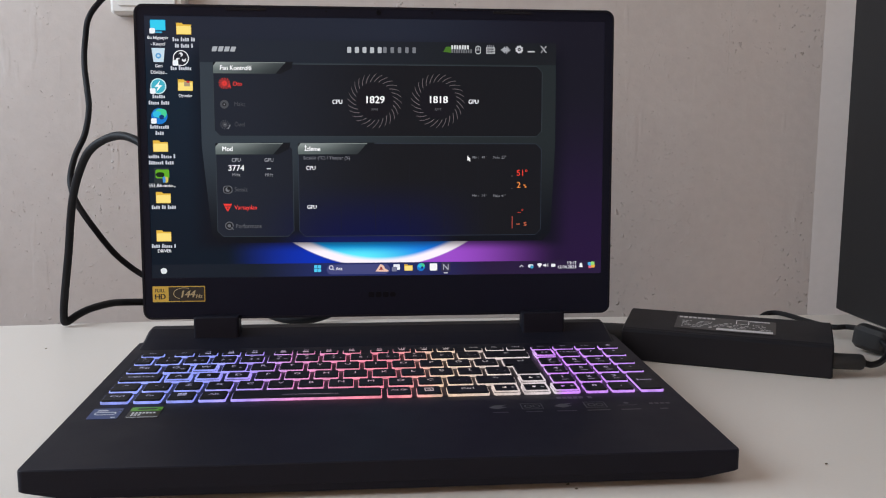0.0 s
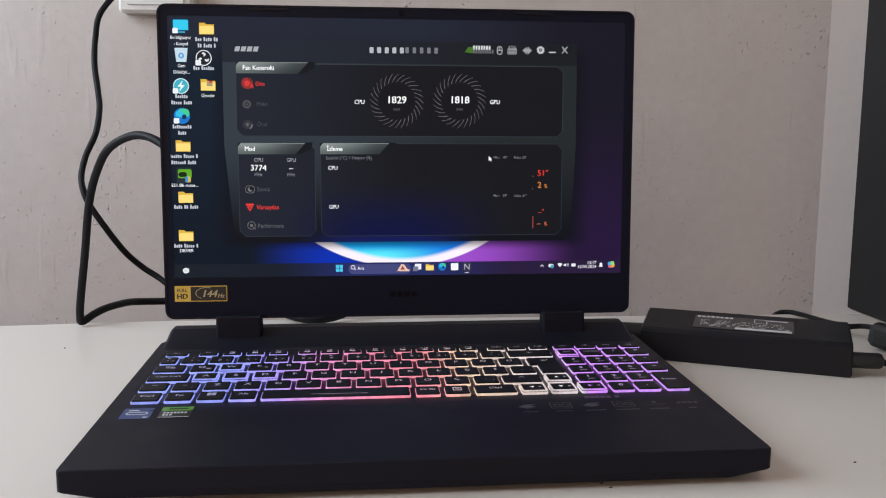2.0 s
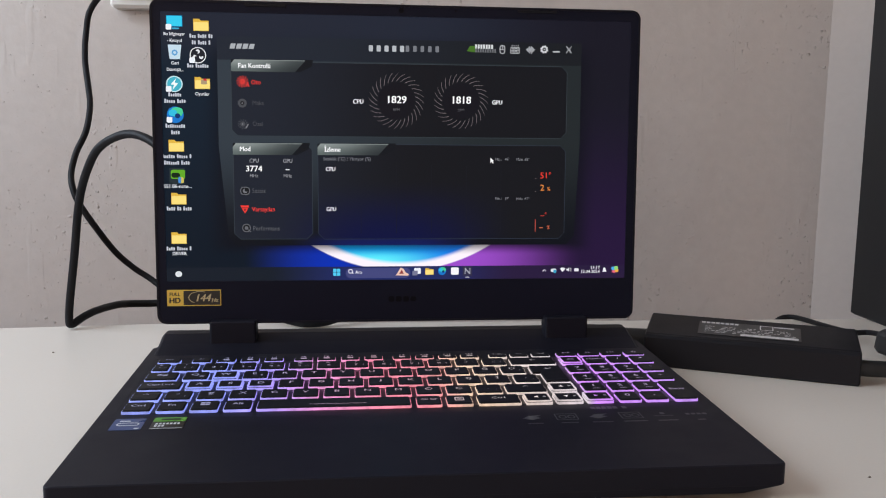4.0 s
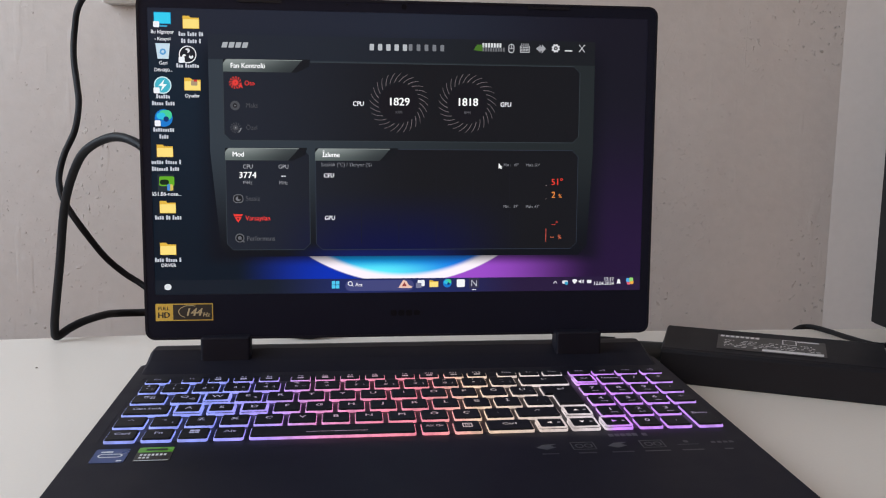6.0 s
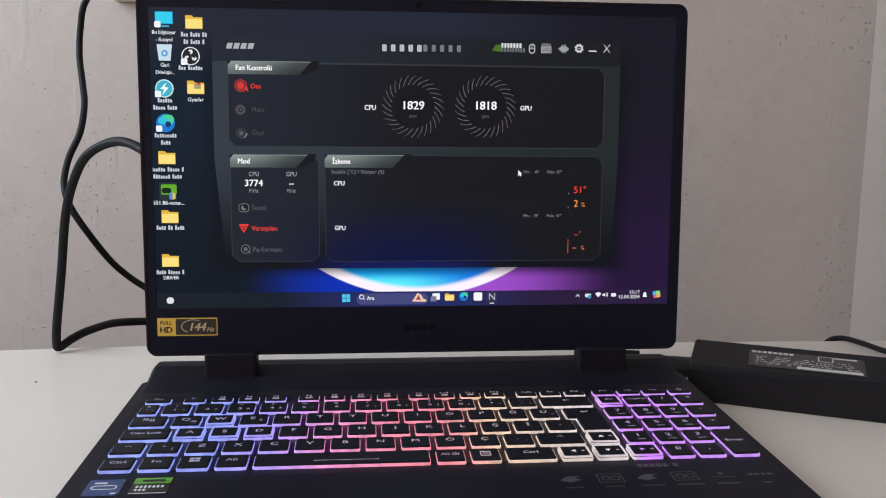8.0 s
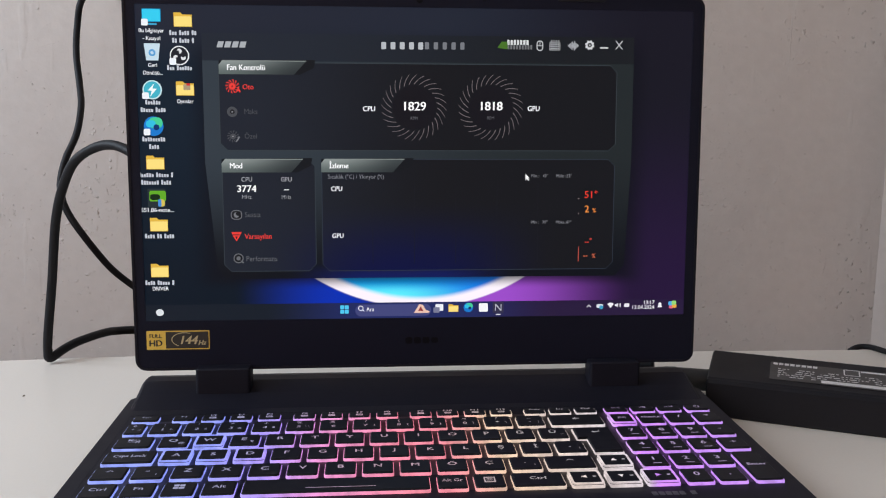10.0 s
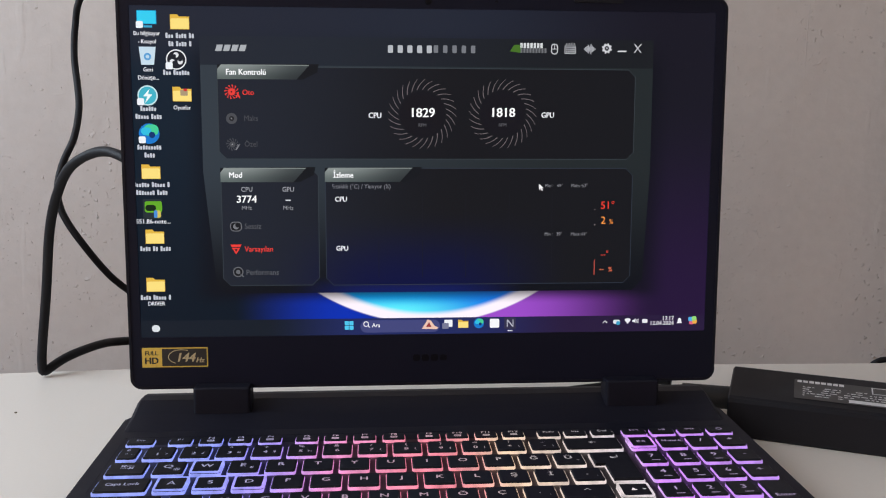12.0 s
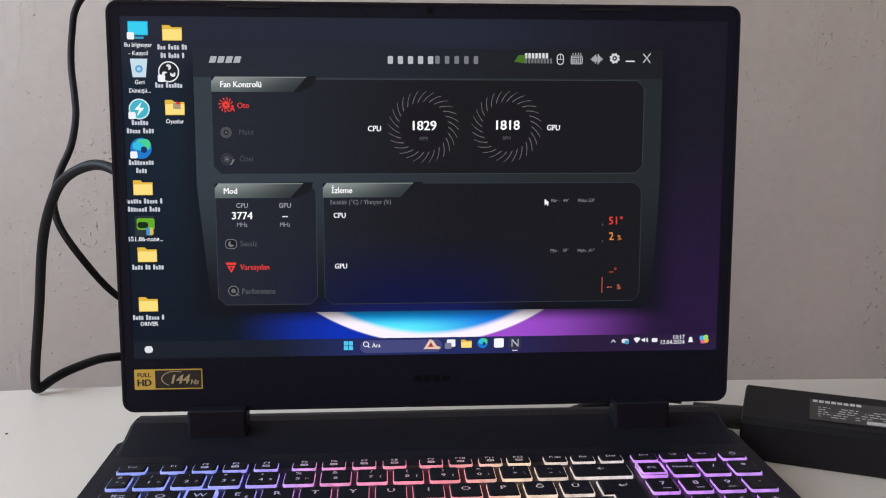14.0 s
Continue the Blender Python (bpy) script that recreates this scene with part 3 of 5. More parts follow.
for x0, x1, n in ((-0.1705, -0.1543, "Ctrl"), (-0.1512, -0.1352, "Fn"), (-0.1321, -0.1161, ""), (-0.1130, -0.0970, "Alt"), (-0.0939, -0.0028, ""), (0.0007, 0.0157, "Alt Gr"),
                  (0.0190, 0.0345, ""), (0.0380, 0.0640, "Ctrl")):
    k = key(x0, x1, YC, KD, n, 0.0046)
    if abs(x0 + 0.1321) < 1e-4:
        bm = bmesh.new()
        for dx in (-0.0014, 0.0014):
            for dy in (-0.0002, 0.0025):
                flat(rrect(0.0025, 0.0021, 0.0001, 1, dx, dy), bm)
        part("four_pane_sign", bm, M_LEGEND, k, m=pose(0, 0, 0.0025))
    if abs(x0 - 0.0190) < 1e-4:
        part("menu_sign", ring(rrect(0.0056, 0.0056, 0.0003, 1), rrect(0.0044, 0.0044, 0.0002, 1), 0.0021, 0.00252), M_LEGEND, k)
        for dy in (-0.001, 0.0, 0.001):
            part("menu_sign", flat(rrect(0.0030, 0.0004, 0.0001, 1, 0, dy)), M_LEGEND, k, m=pose(0, 0, 0.0025))
    if x1 - x0 > 0.05:
        part("space_line", flat(rrect(0.034, 0.0005, 0.0002, 1, 0.002, -0.0036)), M_LEGEND, k, m=pose(0, 0, 0.0025))


def arrow_key(x0, x1, y0, turn):
    k = key(x0, x1, y0, KD, outline=True)
    part("arrow_sign", flat([(0.0016, -0.0013), (0, 0.0016), (-0.0016, -0.0013)]), M_SKIRT, k, m=pose(-0.0008, 0.0004, 0.0025, 0, 0, turn))
    part("loudness_sign", flat(rrect(0.0018, 0.0012, 0.0003, 2, 0.0045, 0.0004)), M_LEGEND, k, m=pose(0, 0, 0.0025))


arrow_key(0.0872, 0.1035, YZ, 0)
arrow_key(0.0668, 0.0832, YC, 90)
arrow_key(0.0857, 0.1022, YC, 180)
arrow_key(0.1046, 0.1212, YC, -90)
COLS = (0.1085, 0.1260, 0.1430, 0.1600)
for y, ns in ((YN, ("|N|", "NumLk", "/", "*")), (YQ, ("7", "8", "9", "-")), (YA, ("4", "5", "6", "+")), (YZ, ("1", "2", "3", None))):
    for x, n in zip(COLS, ns):
        if n:
            k = key(x, x + 0.0145, y, KD, n, 0.0058 if len(n) < 3 else 0.0034, outline=n == "|N|")
            if n.isdigit():
                part("legend", flat(rrect(0.0045, 0.0006, 0.0002, 1, 0.0008, -0.0052)), M_LEGEND, k, m=pose(0, 0, 0.0025))
key(0.1250, 0.1388, YC, KD, "0", 0.0058)
key(0.1415, 0.1560, YC, KD, ",", 0.0058)
key(0.1600, 0.1745, YC, YZ + KD - YC, "Enter", 0.0042)

# stickers and prints on the palm rest
PALM = DECK @ pose(0, 0.0015, 0.0001) @ Matrix.Diagonal((0.997, 0.965, 1, 1))


s = part("sticker", slab(0.0172, 0.0185, 0.0012, [(0, 0), (0.00012, 0)], -0.1625, 0.0815), M_BLUE, laptop, "blue maker's sticker with plain marks", PALM)
part("mark", ring(rrect(0.0125, 0.0048, 0.0023, 4, -0.1625, 0.0815), rrect(0.0108, 0.0031, 0.0014, 4, -0.1625, 0.0815), 0.00012, 0.00018), M_STWHITE, s)
part("mark", flat(rrect(0.0060, 0.0018, 0.0003, 1, -0.1650, 0.0865)), M_STWHITE, s, m=pose(0, 0, 0.00018))
part("mark", flat(rrect(0.0026, 0.0018, 0.0003, 1, -0.1565, 0.0745)), M_STWHITE, s, m=pose(0, 0, 0.00018))
s = part("sticker", slab(0.0182, 0.0190, 0.0006, [(0, 0), (0.00012, 0)], -0.1405, 0.0822), M_STBLACK, laptop, "black and green maker's sticker with plain bars", PALM)
part("mark", flat(rrect(0.0178, 0.0068, 0.0004, 2, -0.1405, 0.0880)), M_GREEN, s, m=pose(0, 0, 0.00018))
part("mark", flat(rrect(0.0110, 0.0026, 0.0008, 2, -0.1400, 0.0880)), M_STBLACK, s, m=pose(0, 0, 0.00024))
for i in range(7):
    part("mark", flat(rrect(0.0013, 0.0026, 0.0002, 1, -0.1468 + 0.0020 * i, 0.0812)), M_STWHITE, s, m=pose(0, 0, 0.00018))
for i in range(3):
    part("mark", flat(rrect(0.0013, 0.0024, 0.0002, 1, -0.1468 + 0.0020 * i, 0.0776)), M_STWHITE, s, m=pose(0, 0, 0.00018))
part("mark", flat(rrect(0.0172, 0.0007, 0.0001, 1, -0.1405, 0.0738)), M_STWHITE, s, m=pose(0, 0, 0.00018))
# model name and port pictures, printed grey
for i in range(6):
    if i != 5:
        part("print", flat(rrect(0.0028, 0.0042, 0.0003, 1, 0.1055 + 0.0034 * i, 0.0905)), M_PRINT, laptop, m=PALM)
part("print", flat(rrect(0.0028, 0.0042, 0.0003, 1, 0.1247, 0.0905)), M_PRINT, laptop, m=PALM)
for i, (x, kind) in enumerate(((0.066, 0), (0.086, 1), (0.1053, 0), (0.1245, 1), (0.1440, 2), (0.1640, 3))):
    y = 0.0762
    if kind == 1:
        part("print", ring(rrect(0.0130, 0.0105, 0.0004, 2, x, y), rrect(0.0118, 0.0092, 0.0003, 2, x, y), 0, 0.00006), M_PRINT, laptop, m=PALM)
        part("print", ring(rrect(0.0045, 0.0055, 0.0020, 3, x - 0.0022, y), rrect(0.0030, 0.0038, 0.0012, 3, x - 0.0022, y), 0, 0.00006), M_PRINT, laptop, m=PALM)
        part("print", ring(rrect(0.0045, 0.0055, 0.0020, 3, x + 0.0028, y), rrect(0.0030, 0.0038, 0.0012, 3, x + 0.0028, y), 0, 0.00006), M_PRINT, laptop, m=PALM)
    elif kind == 0:
        bm = flat([(x - 0.006, y - 0.001), (x - 0.001, y - 0.004), (x + 0.005, y - 0.001), (x + 0.002, y + 0.001), (x + 0.006, y + 0.004), (x - 0.002, y + 0.003)])
        part("print", bm, M_PRINT, laptop, m=PALM)
    elif kind == 2:
        part("print", flat(rrect(0.0030, 0.0034, 0.0012, 2, x, y + 0.002)), M_PRINT, laptop, m=PALM)
        part("print", flat(rrect(0.0120, 0.0007, 0.0002, 1, x, y - 0.002)), M_PRINT, laptop, m=PALM)
    else:
        for j in range(4):
            part("print", flat(rrect(0.0026, 0.0028, 0.0004, 1, x - 0.0050 + 0.0034 * j, y)), M_PRINT, laptop, m=PALM)
    part("print", flat(rrect((0.009, 0.010, 0.012, 0.014, 0.012, 0.005)[i], 0.0016, 0.0003, 1, x, 0.0665)), M_LABEL, laptop, m=PALM)

# ---- power adapter ----
AD = pose(0.0647 * 0.899 + 0.3035 * 0.438, -0.0647 * 0.438 + 0.3035 * 0.899, 0, 0, 0, -26)
adapter = thing("power_adapter", "black plastic power adapter with a printed label, on the desk", "power adapter", AD)
AL = 0.1545
bm = bmesh.new()
prof = [(0.0040, 0.0012), (0.0052, 0.0002), (0.0575, 0.0002), (0.0590, 0.0015), (0.0600, 0.0290), (0.0585, 0.0314), (0.0560, 0.0319), (0.0100, 0.0258), (0.0072, 0.0248), (0.0058, 0.0226)]
ends = []
for x, k in ((-0.0018, 0.0012), (-0.0008, 0.0), (AL - 0.0012, 0.0), (AL, 0.0014)):
    ends.append([(x, 0.030 + (y - 0.030) * (1 - k * 30), 0.014 + (z - 0.014) * (1 - k * 60)) for y, z in prof])
loft(bm, ends)
part("housing", bm, M_BRICK, adapter)
tilt = math.degrees(math.atan2(0.0061, 0.0460))
TOP = pose(0.0085, 0.0065, 0.0256, tilt, 0, 0) @ pose(0, 0.0013, 0) @ Matrix.Diagonal((1, 0.87, 1, 1))
lab = part("label", slab(0.0760, 0.0335, 0.001, [(0, 0), (0.00015, 0)], 0.0670, 0.0270), M_LABEL, adapter, "grey printed label with plain bars", TOP)
for i in range(8):
    part("maker_mark", flat(rrect(0.0028, 0.0040, 0.0003, 1, 0.0322 + 0.0036 * i, 0.0405)), M_SILVER, lab, m=pose(0, 0, 0.0002))
part("print", ring(rrect(0.010, 0.011, 0.0003, 1, 0.0800, 0.0370), rrect(0.0085, 0.0095, 0.0002, 1, 0.0800, 0.0370), 0.00015, 0.0002), M_SILVER, lab)
part("print", flat(rrect(0.0150, 0.0026, 0.0002, 1, 0.0930, 0.0410)), M_SILVER, lab, m=pose(0, 0, 0.0002))
part("print", flat(rrect(0.0420, 0.0050, 0.0003, 1, 0.0820, 0.0148)), M_SILVER, lab, m=pose(0, 0, 0.0002))
random.seed(4)
for r in range(5):
    x = 0.034
    while x < 0.098:
        w = random.uniform(0.0008, 0.0045)
        y = 0.0310 - 0.0036 * r
        if not (0.073 < x + w and x < 0.087 and y > 0.030) and not (x + w > 0.060 and y < 0.019) and random.random() < 0.8:
            part("print", flat(rrect(w, 0.0012, 0.0002, 1, x + w / 2, y)), M_SILVER, lab, m=pose(0, 0, 0.0002))
        x += w + 0.0010
part("cable_sleeve", tube([(-0.034, 0.043, 0.0118), (-0.012, 0.044, 0.0124), (0.002, 0.045, 0.0128)], 0.0078), M_RUBBER, adapter, smooth=True)
part("cable_sleeve", tube([(AL - 0.002, 0.012, 0.0125), (AL + 0.009, 0.0150, 0.0120), (AL + 0.0193, 0.0215, 0.0110)], 0.0060), M_RUBBER, adapter, smooth=True)

# ---- cables ----
def cable(name, path, radius, label):
    ob = part(name, tube(path, radius), M_CABLE, smooth=True)
    return tagged(ob, label, "cable")


cable("mains_cable", [(-0.10, 0.30, 0.075), (-0.150, 0.310, 0.125), (-0.180, 0.322, 0.155), (-0.2000, 0.3350, 0.1715), (-0.2227, 0.3520, 0.1760), (-0.2467, 0.3650, 0.1656), (-0.2608, 0.3750, 0.1466), (-0.2723, 0.3850, 0.1170), (-0.2812, 0.3940, 0.0689),
                      (-0.2885, 0.3985, 0.0263), (-0.2900, 0.3990, 0.0103), (-0.2885, 0.3992, 0.0045), (-0.2796, 0.4070, 0.0100), (-0.2710, 0.4180, 0.0133), (-0.2610, 0.4470, 0.0122), (-0.2530, 0.4650, 0.0095), (-0.2320, 0.4780, 0.0070), (-0.190, 0.475, 0.009), (-0.150, 0.455, 0.012), (-0.118, 0.415, 0.0125), (-0.097, 0.400, 0.0060), (-0.075, 0.393, 0.0038),
                      (-0.053, 0.398, 0.0062), (-0.030, 0.412, 0.0140), (0.0, 0.418, 0.022), (0.06, 0.422, 0.028), (0.13, 0.430, 0.028), (0.168, 0.438, 0.012), (0.172, 0.445, -0.03), (0.172, 0.45, -0.40), (0.172, 0.45, -0.735)], 0.0036,
      "black mains cable bent into a loop, touching the desk")
cable("long_cable", [(-0.286, 0.845, 0.405), (-0.297, 0.800, 0.388), (-0.322, 0.735, 0.352), (-0.3403, 0.7000, 0.3181), (-0.3479, 0.7000, 0.2896), (-0.3493, 0.6950, 0.2574),
                     (-0.3428, 0.6800, 0.2251), (-0.3363, 0.6600, 0.2028), (-0.3361, 0.6400, 0.1749), (-0.3466, 0.6350, 0.1502), (-0.3515, 0.6300, 0.1288), (-0.3486, 0.6200, 0.1141),
                     (-0.3415, 0.6150, 0.0961), (-0.3267, 0.6150, 0.0713), (-0.3083, 0.6300, 0.0376), (-0.2902, 0.6400, 0.0164), (-0.2690, 0.6400, 0.0012),
                     (-0.235, 0.62, -0.022), (-0.18, 0.59, -0.06), (-0.15, 0.56, -0.30),
                     (-0.15, 0.56, -0.60), (-0.10, 0.55, -0.735)], 0.0036, "black power cord hanging from the wall socket")
cable("coiled_cable", [(0.3540, 0.1890, 0.0113), (0.3580, 0.1895, 0.0108), (0.3654, 0.1882, 0.0085), (0.3835, 0.2038, 0.0065), (0.4023, 0.2256, 0.0085), (0.4042, 0.2370, 0.0130), (0.4039, 0.2520, 0.0150), (0.4103, 0.2804, 0.0135),
                       (0.4103, 0.2998, 0.0110), (0.3978, 0.3050, 0.0100), (0.3974, 0.3480, 0.0060), (0.3978, 0.3769, 0.0040), (0.3952, 0.4030, 0.0018), (0.3850, 0.4080, -0.0010), (0.3790, 0.4120, -0.0120), (0.3750, 0.4150, -0.040),
                       (0.373, 0.43, -0.20), (0.371, 0.44, -0.735)], 0.0024, "black adapter cord coiled on the desk")
px, py, pz = (0.4037, 0.2506, 0.0125)
tie = part("cable_clip", slab(0.030, 0.017, 0.007, [(-0.0095, 0.003), (-0.006, 0), (0.006, 0), (0.0095, 0.003)], n=5), M_RUBBER, m=pose(px, py, pz, 0, 8, -58), smooth=False)
tagged(tie, "black rubber clip holding the coiled cord", "cable clip")
cable("charging_cable", [(0.1800, 0.3240, 0.0125), (0.165, 0.333, 0.0110), (0.148, 0.341, 0.0060), (0.128, 0.341, 0.0033), (0.109, 0.331, 0.0050), (0.1005, 0.311, 0.0105), (0.1010, 0.290, 0.0145), (0.101, 0.2790, 0.0145)], 0.0030, "black cord from the adapter to the laptop")
plug = part("plug", tube([(0.101, 0.2715, 0.0145), (0.101, 0.280, 0.0145), (0.1005, 0.287, 0.0145)], 0.0050), M_RUBBER, smooth=True)
tagged(plug, "black round plug in the back of the laptop", "plug")

# ---- display ----
bm = flat(rrect(2 * SU, SV1 - SV0, 0.0006, 2, 0, (SV0 + SV1) / 2), m=UP)
M_WP = bpy.data.materials.new("lit_wallpaper")
M_WP.use_nodes = True
N, L = M_WP.node_tree.nodes, M_WP.node_tree.links
tc, sep = N.new("ShaderNodeTexCoord"), N.new("ShaderNodeSeparateXYZ")
L.new(tc.outputs["Object"], sep.inputs[0])


def num(op, a, b=None, c=None):
    n = N.new("ShaderNodeMath")
    n.operation = op
    for i, v in enumerate((a, b, c)):
        if v is None:
            continue
        if isinstance(v, (int, float)):
            n.inputs[i].default_value = v
        else:
            L.new(v, n.inputs[i])
    return n.outputs[0]


def span(v, lo, hi):
    n = N.new("ShaderNodeMapRange")
    n.interpolation_type = "SMOOTHSTEP"
    n.inputs["From Min"].default_value, n.inputs["From Max"].default_value = lo, hi
    L.new(v, n.inputs["Value"])
    return n.outputs["Result"]


def blend(f, a, b):
    n = N.new("ShaderNodeMix")
    n.data_type = "RGBA"
    L.new(f, n.inputs["Factor"])
    for s, v in (("A", a), ("B", b)):
        if isinstance(v, tuple):
            n.inputs[s].default_value = (*lin(*v), 1)
        else:
            L.new(v, n.inputs[s])
    return n.outputs["Result"]


U, V = sep.outputs["X"], sep.outputs["Z"]
# bloom: the foot of a great disc, white-rimmed, blue within
d_out = num("SQRT", num("ADD", num("POWER", U, 2), num("POWER", num("SUBTRACT", V, 0.1830), 2)))
d_in = num("SQRT", num("ADD", num("POWER", U, 2), num("POWER", num("SUBTRACT", V, 0.1769), 2)))
base = blend(span(U, -0.17, 0.10), (15, 31, 46), (22, 21, 33))
head = num("MULTIPLY", span(V, 0.20, 0.236), span(num("MULTIPLY", U, -1), -0.15, 0.0))
base = blend(head, base, (33, 38, 52))
low = span(num("MULTIPLY", V, -1), -0.20, -0.06)
base = blend(num("MULTIPLY", low, span(num("MULTIPLY", U, -1), 0.05, 0.12)), base, (10, 22, 35))
right = num("MULTIPLY", span(U, 0.045, 0.16), low)
base = blend(right, base, (37, 20, 57))
hot = num("MULTIPLY", num("MULTIPLY", span(num("MULTIPLY", U, -1), -0.140, -0.045), span(U, 0.005, 0.03)), span(num("MULTIPLY", V, -1), -0.092, -0.070))
base = blend(hot, base, (158, 78, 204))
left = num("MULTIPLY", num("MULTIPLY", span(U, -0.118, -0.048), span(num("MULTIPLY", U, -1), 0.0, 0.05)), span(num("MULTIPLY", V, -1), -0.10, -0.072))
base = blend(left, base, (6, 48, 180))
disc = blend(span(num("MULTIPLY", V, -1), -0.0755, -0.066), (0, 165, 245), (95, 240, 255))
disc = blend(span(U, -0.02, 0.045), disc, (20, 125, 235))
rim = blend(span(d_in, 0.1110, 0.1150), disc, (255, 245, 255))
img = blend(num("MULTIPLY", span(num("MULTIPLY", d_out, -1), -0.1258, -0.1245), num("LESS_THAN", V, 0.10)), base, rim)
# soft drop shadow under the open window
drop = num("MULTIPLY", span(V, 0.0690, 0.0790), num("MULTIPLY", span(U, -0.146, -0.126), span(num("MULTIPLY", U, -1), -0.149, -0.130)))
drop = num("MULTIPLY", drop, span(num("MULTIPLY", V, -1), -0.232, -0.21))
img = blend(num("MULTIPLY", drop, 0.85), img, (12, 14, 24))
b = N["Principled BSDF"]
b.inputs["Base Color"].default_value = (0.004, 0.004, 0.0045, 1)
b.inputs["Specular IOR Level"].default_value = 0.08
b.inputs["Roughness"].default_value = 0.5
L.new(img, b.inputs["Emission Color"])
b.inputs["Emission Strength"].default_value = 1.0
display = part("display", bm, M_WP, laptop, "lit display with a dark fan control window", LID @ pose(0, 0.0003, 0))


def graded(name, build):
    """A lit surface whose colour runs across the display; build gives the colour from place across and up."""
    global N, L
    m = bpy.data.materials.new(name)
    m.use_nodes = True
    N, L = m.node_tree.nodes, m.node_tree.links
    tc, sep = N.new("ShaderNodeTexCoord"), N.new("ShaderNodeSeparateXYZ")
    L.new(tc.outputs["Object"], sep.inputs[0])
    b = N["Principled BSDF"]
    b.inputs["Base Color"].default_value = (0.004, 0.004, 0.0045, 1)
    b.inputs["Specular IOR Level"].default_value = 0.08
    b.inputs["Roughness"].default_value = 0.5
    L.new(build(sep.outputs["X"], sep.outputs["Z"]), b.inputs["Emission Color"])
    b.inputs["Emission Strength"].default_value = 1.0
    return m


def frame_colour(u, v):
    top = blend(span(u, -0.13, 0.10), (50, 59, 68), (34, 40, 43))
    dark = blend(span(num("MULTIPLY", v, -1), -0.16, -0.075), top, (13, 16, 24))
    # blue glow of the disc spilling upward, painted into the frame's lower edge
    foot = num("MULTIPLY", span(num("MULTIPLY", v, -1), -0.088, -0.078), span(num("MULTIPLY", num("ABSOLUTE", num("ADD", u, 0.012)), -1), -0.075, -0.02))
    return blend(foot, dark, (15, 26, 86))


def panel_colour(u, v):
    across = blend(span(u, -0.12, 0.02), (31, 36, 47), (21, 22, 27))
    # the panels' lower middle carries the disc's blue halo as colour
    foot = num("MULTIPLY", span(num("MULTIPLY", v, -1), -0.128, -0.078), span(num("MULTIPLY", num("ABSOLUTE", num("ADD", u, 0.010)), -1), -0.10, -0.01))
    return blend(foot, across, (9, 16, 62))


M_WFRAME = graded("lit_window_frame", frame_colour)
M_PANEL = graded("lit_panel", panel_colour)


def draw(name, points, rgb, layer, strength=1.0):
    bm = flat([(p[0], p[1], 0) for p in points], m=UP)
    return part(name, bm, rgb if isinstance(rgb, bpy.types.Material) else glow(rgb, strength), display, m=pose(0, -0.00007 * layer, 0))


def rect(name, a, b, rgb, layer, r=0.0004, strength=1.0):
    (x0, y1), (x1, y0) = a, b
    return draw(name, rrect(abs(x1 - x0), abs(y1 - y0), r, 3, (x0 + x1) / 2, (y0 + y1) / 2), rgb, layer, strength)


def write(words, at, size, rgb, layer=5, align="CENTER", bold=0.0, strength=1.0):
    return part("writing", text_mesh(words, size * (0.86 if words[0].isdigit() or words == "%" else 0.80), glow(rgb, strength), align, bold * 0.8, 1.0 if words[0].isdigit() else 0.90), None, display, m=pose(at[0], -0.00007 * layer, at[1], 90, 0, 0))


def bars(at, n, w, h, gap, rgb, layer=5, thin=0):
    """A brand or unreadable word as a plain row of blocks."""
    for i in range(n):
        x = at[0] + (i - (n - 1) / 2) * (w + gap)
        draw("word_block", rrect(w, h if i < n - thin else h * 0.8, w * 0.2, 2, x, at[1]), rgb, layer)


# window with its grey frame and panels
(wx0, wy1), (wx1, wy0) = (-0.1330, 0.2282), (0.1366, 0.0784)
fx0, fx1 = wx0, wx1 - 0.002
draw("window_frame", [(fx0, wy1), (fx1, wy1), (fx1, 0.150), (fx1 - 0.003, 0.084), (fx1 - 0.009, wy0 - 0.0012), (fx0 + 0.011, wy0 - 0.0012), (fx0 + 0.006, 0.084), (fx0, 0.150)], M_WFRAME, 2)
rect("window_head", (wx0, wy1), (wx1 - 0.002, 0.2117), graded("lit_window_head", lambda u, v: blend(span(u, -0.10, 0.10), (33, 39, 50), (25, 28, 33))), 3)


def cut_panel(a, b, c, rgb, edge, layer):
    (x0, y1), (x1, y0) = a, b
    for k, col, g in ((layer, edge, 0.0), (layer + 1, rgb, 0.00045)):
        draw("panel", [(x0 + g, y1 - g), (x1 - c, y1 - g), (x1 - g, y1 - c), (x1 - g, y0 + c), (x1 - c, y0 + g), (x0 + c, y0 + g), (x0 + g, y0 + c)], col, k)


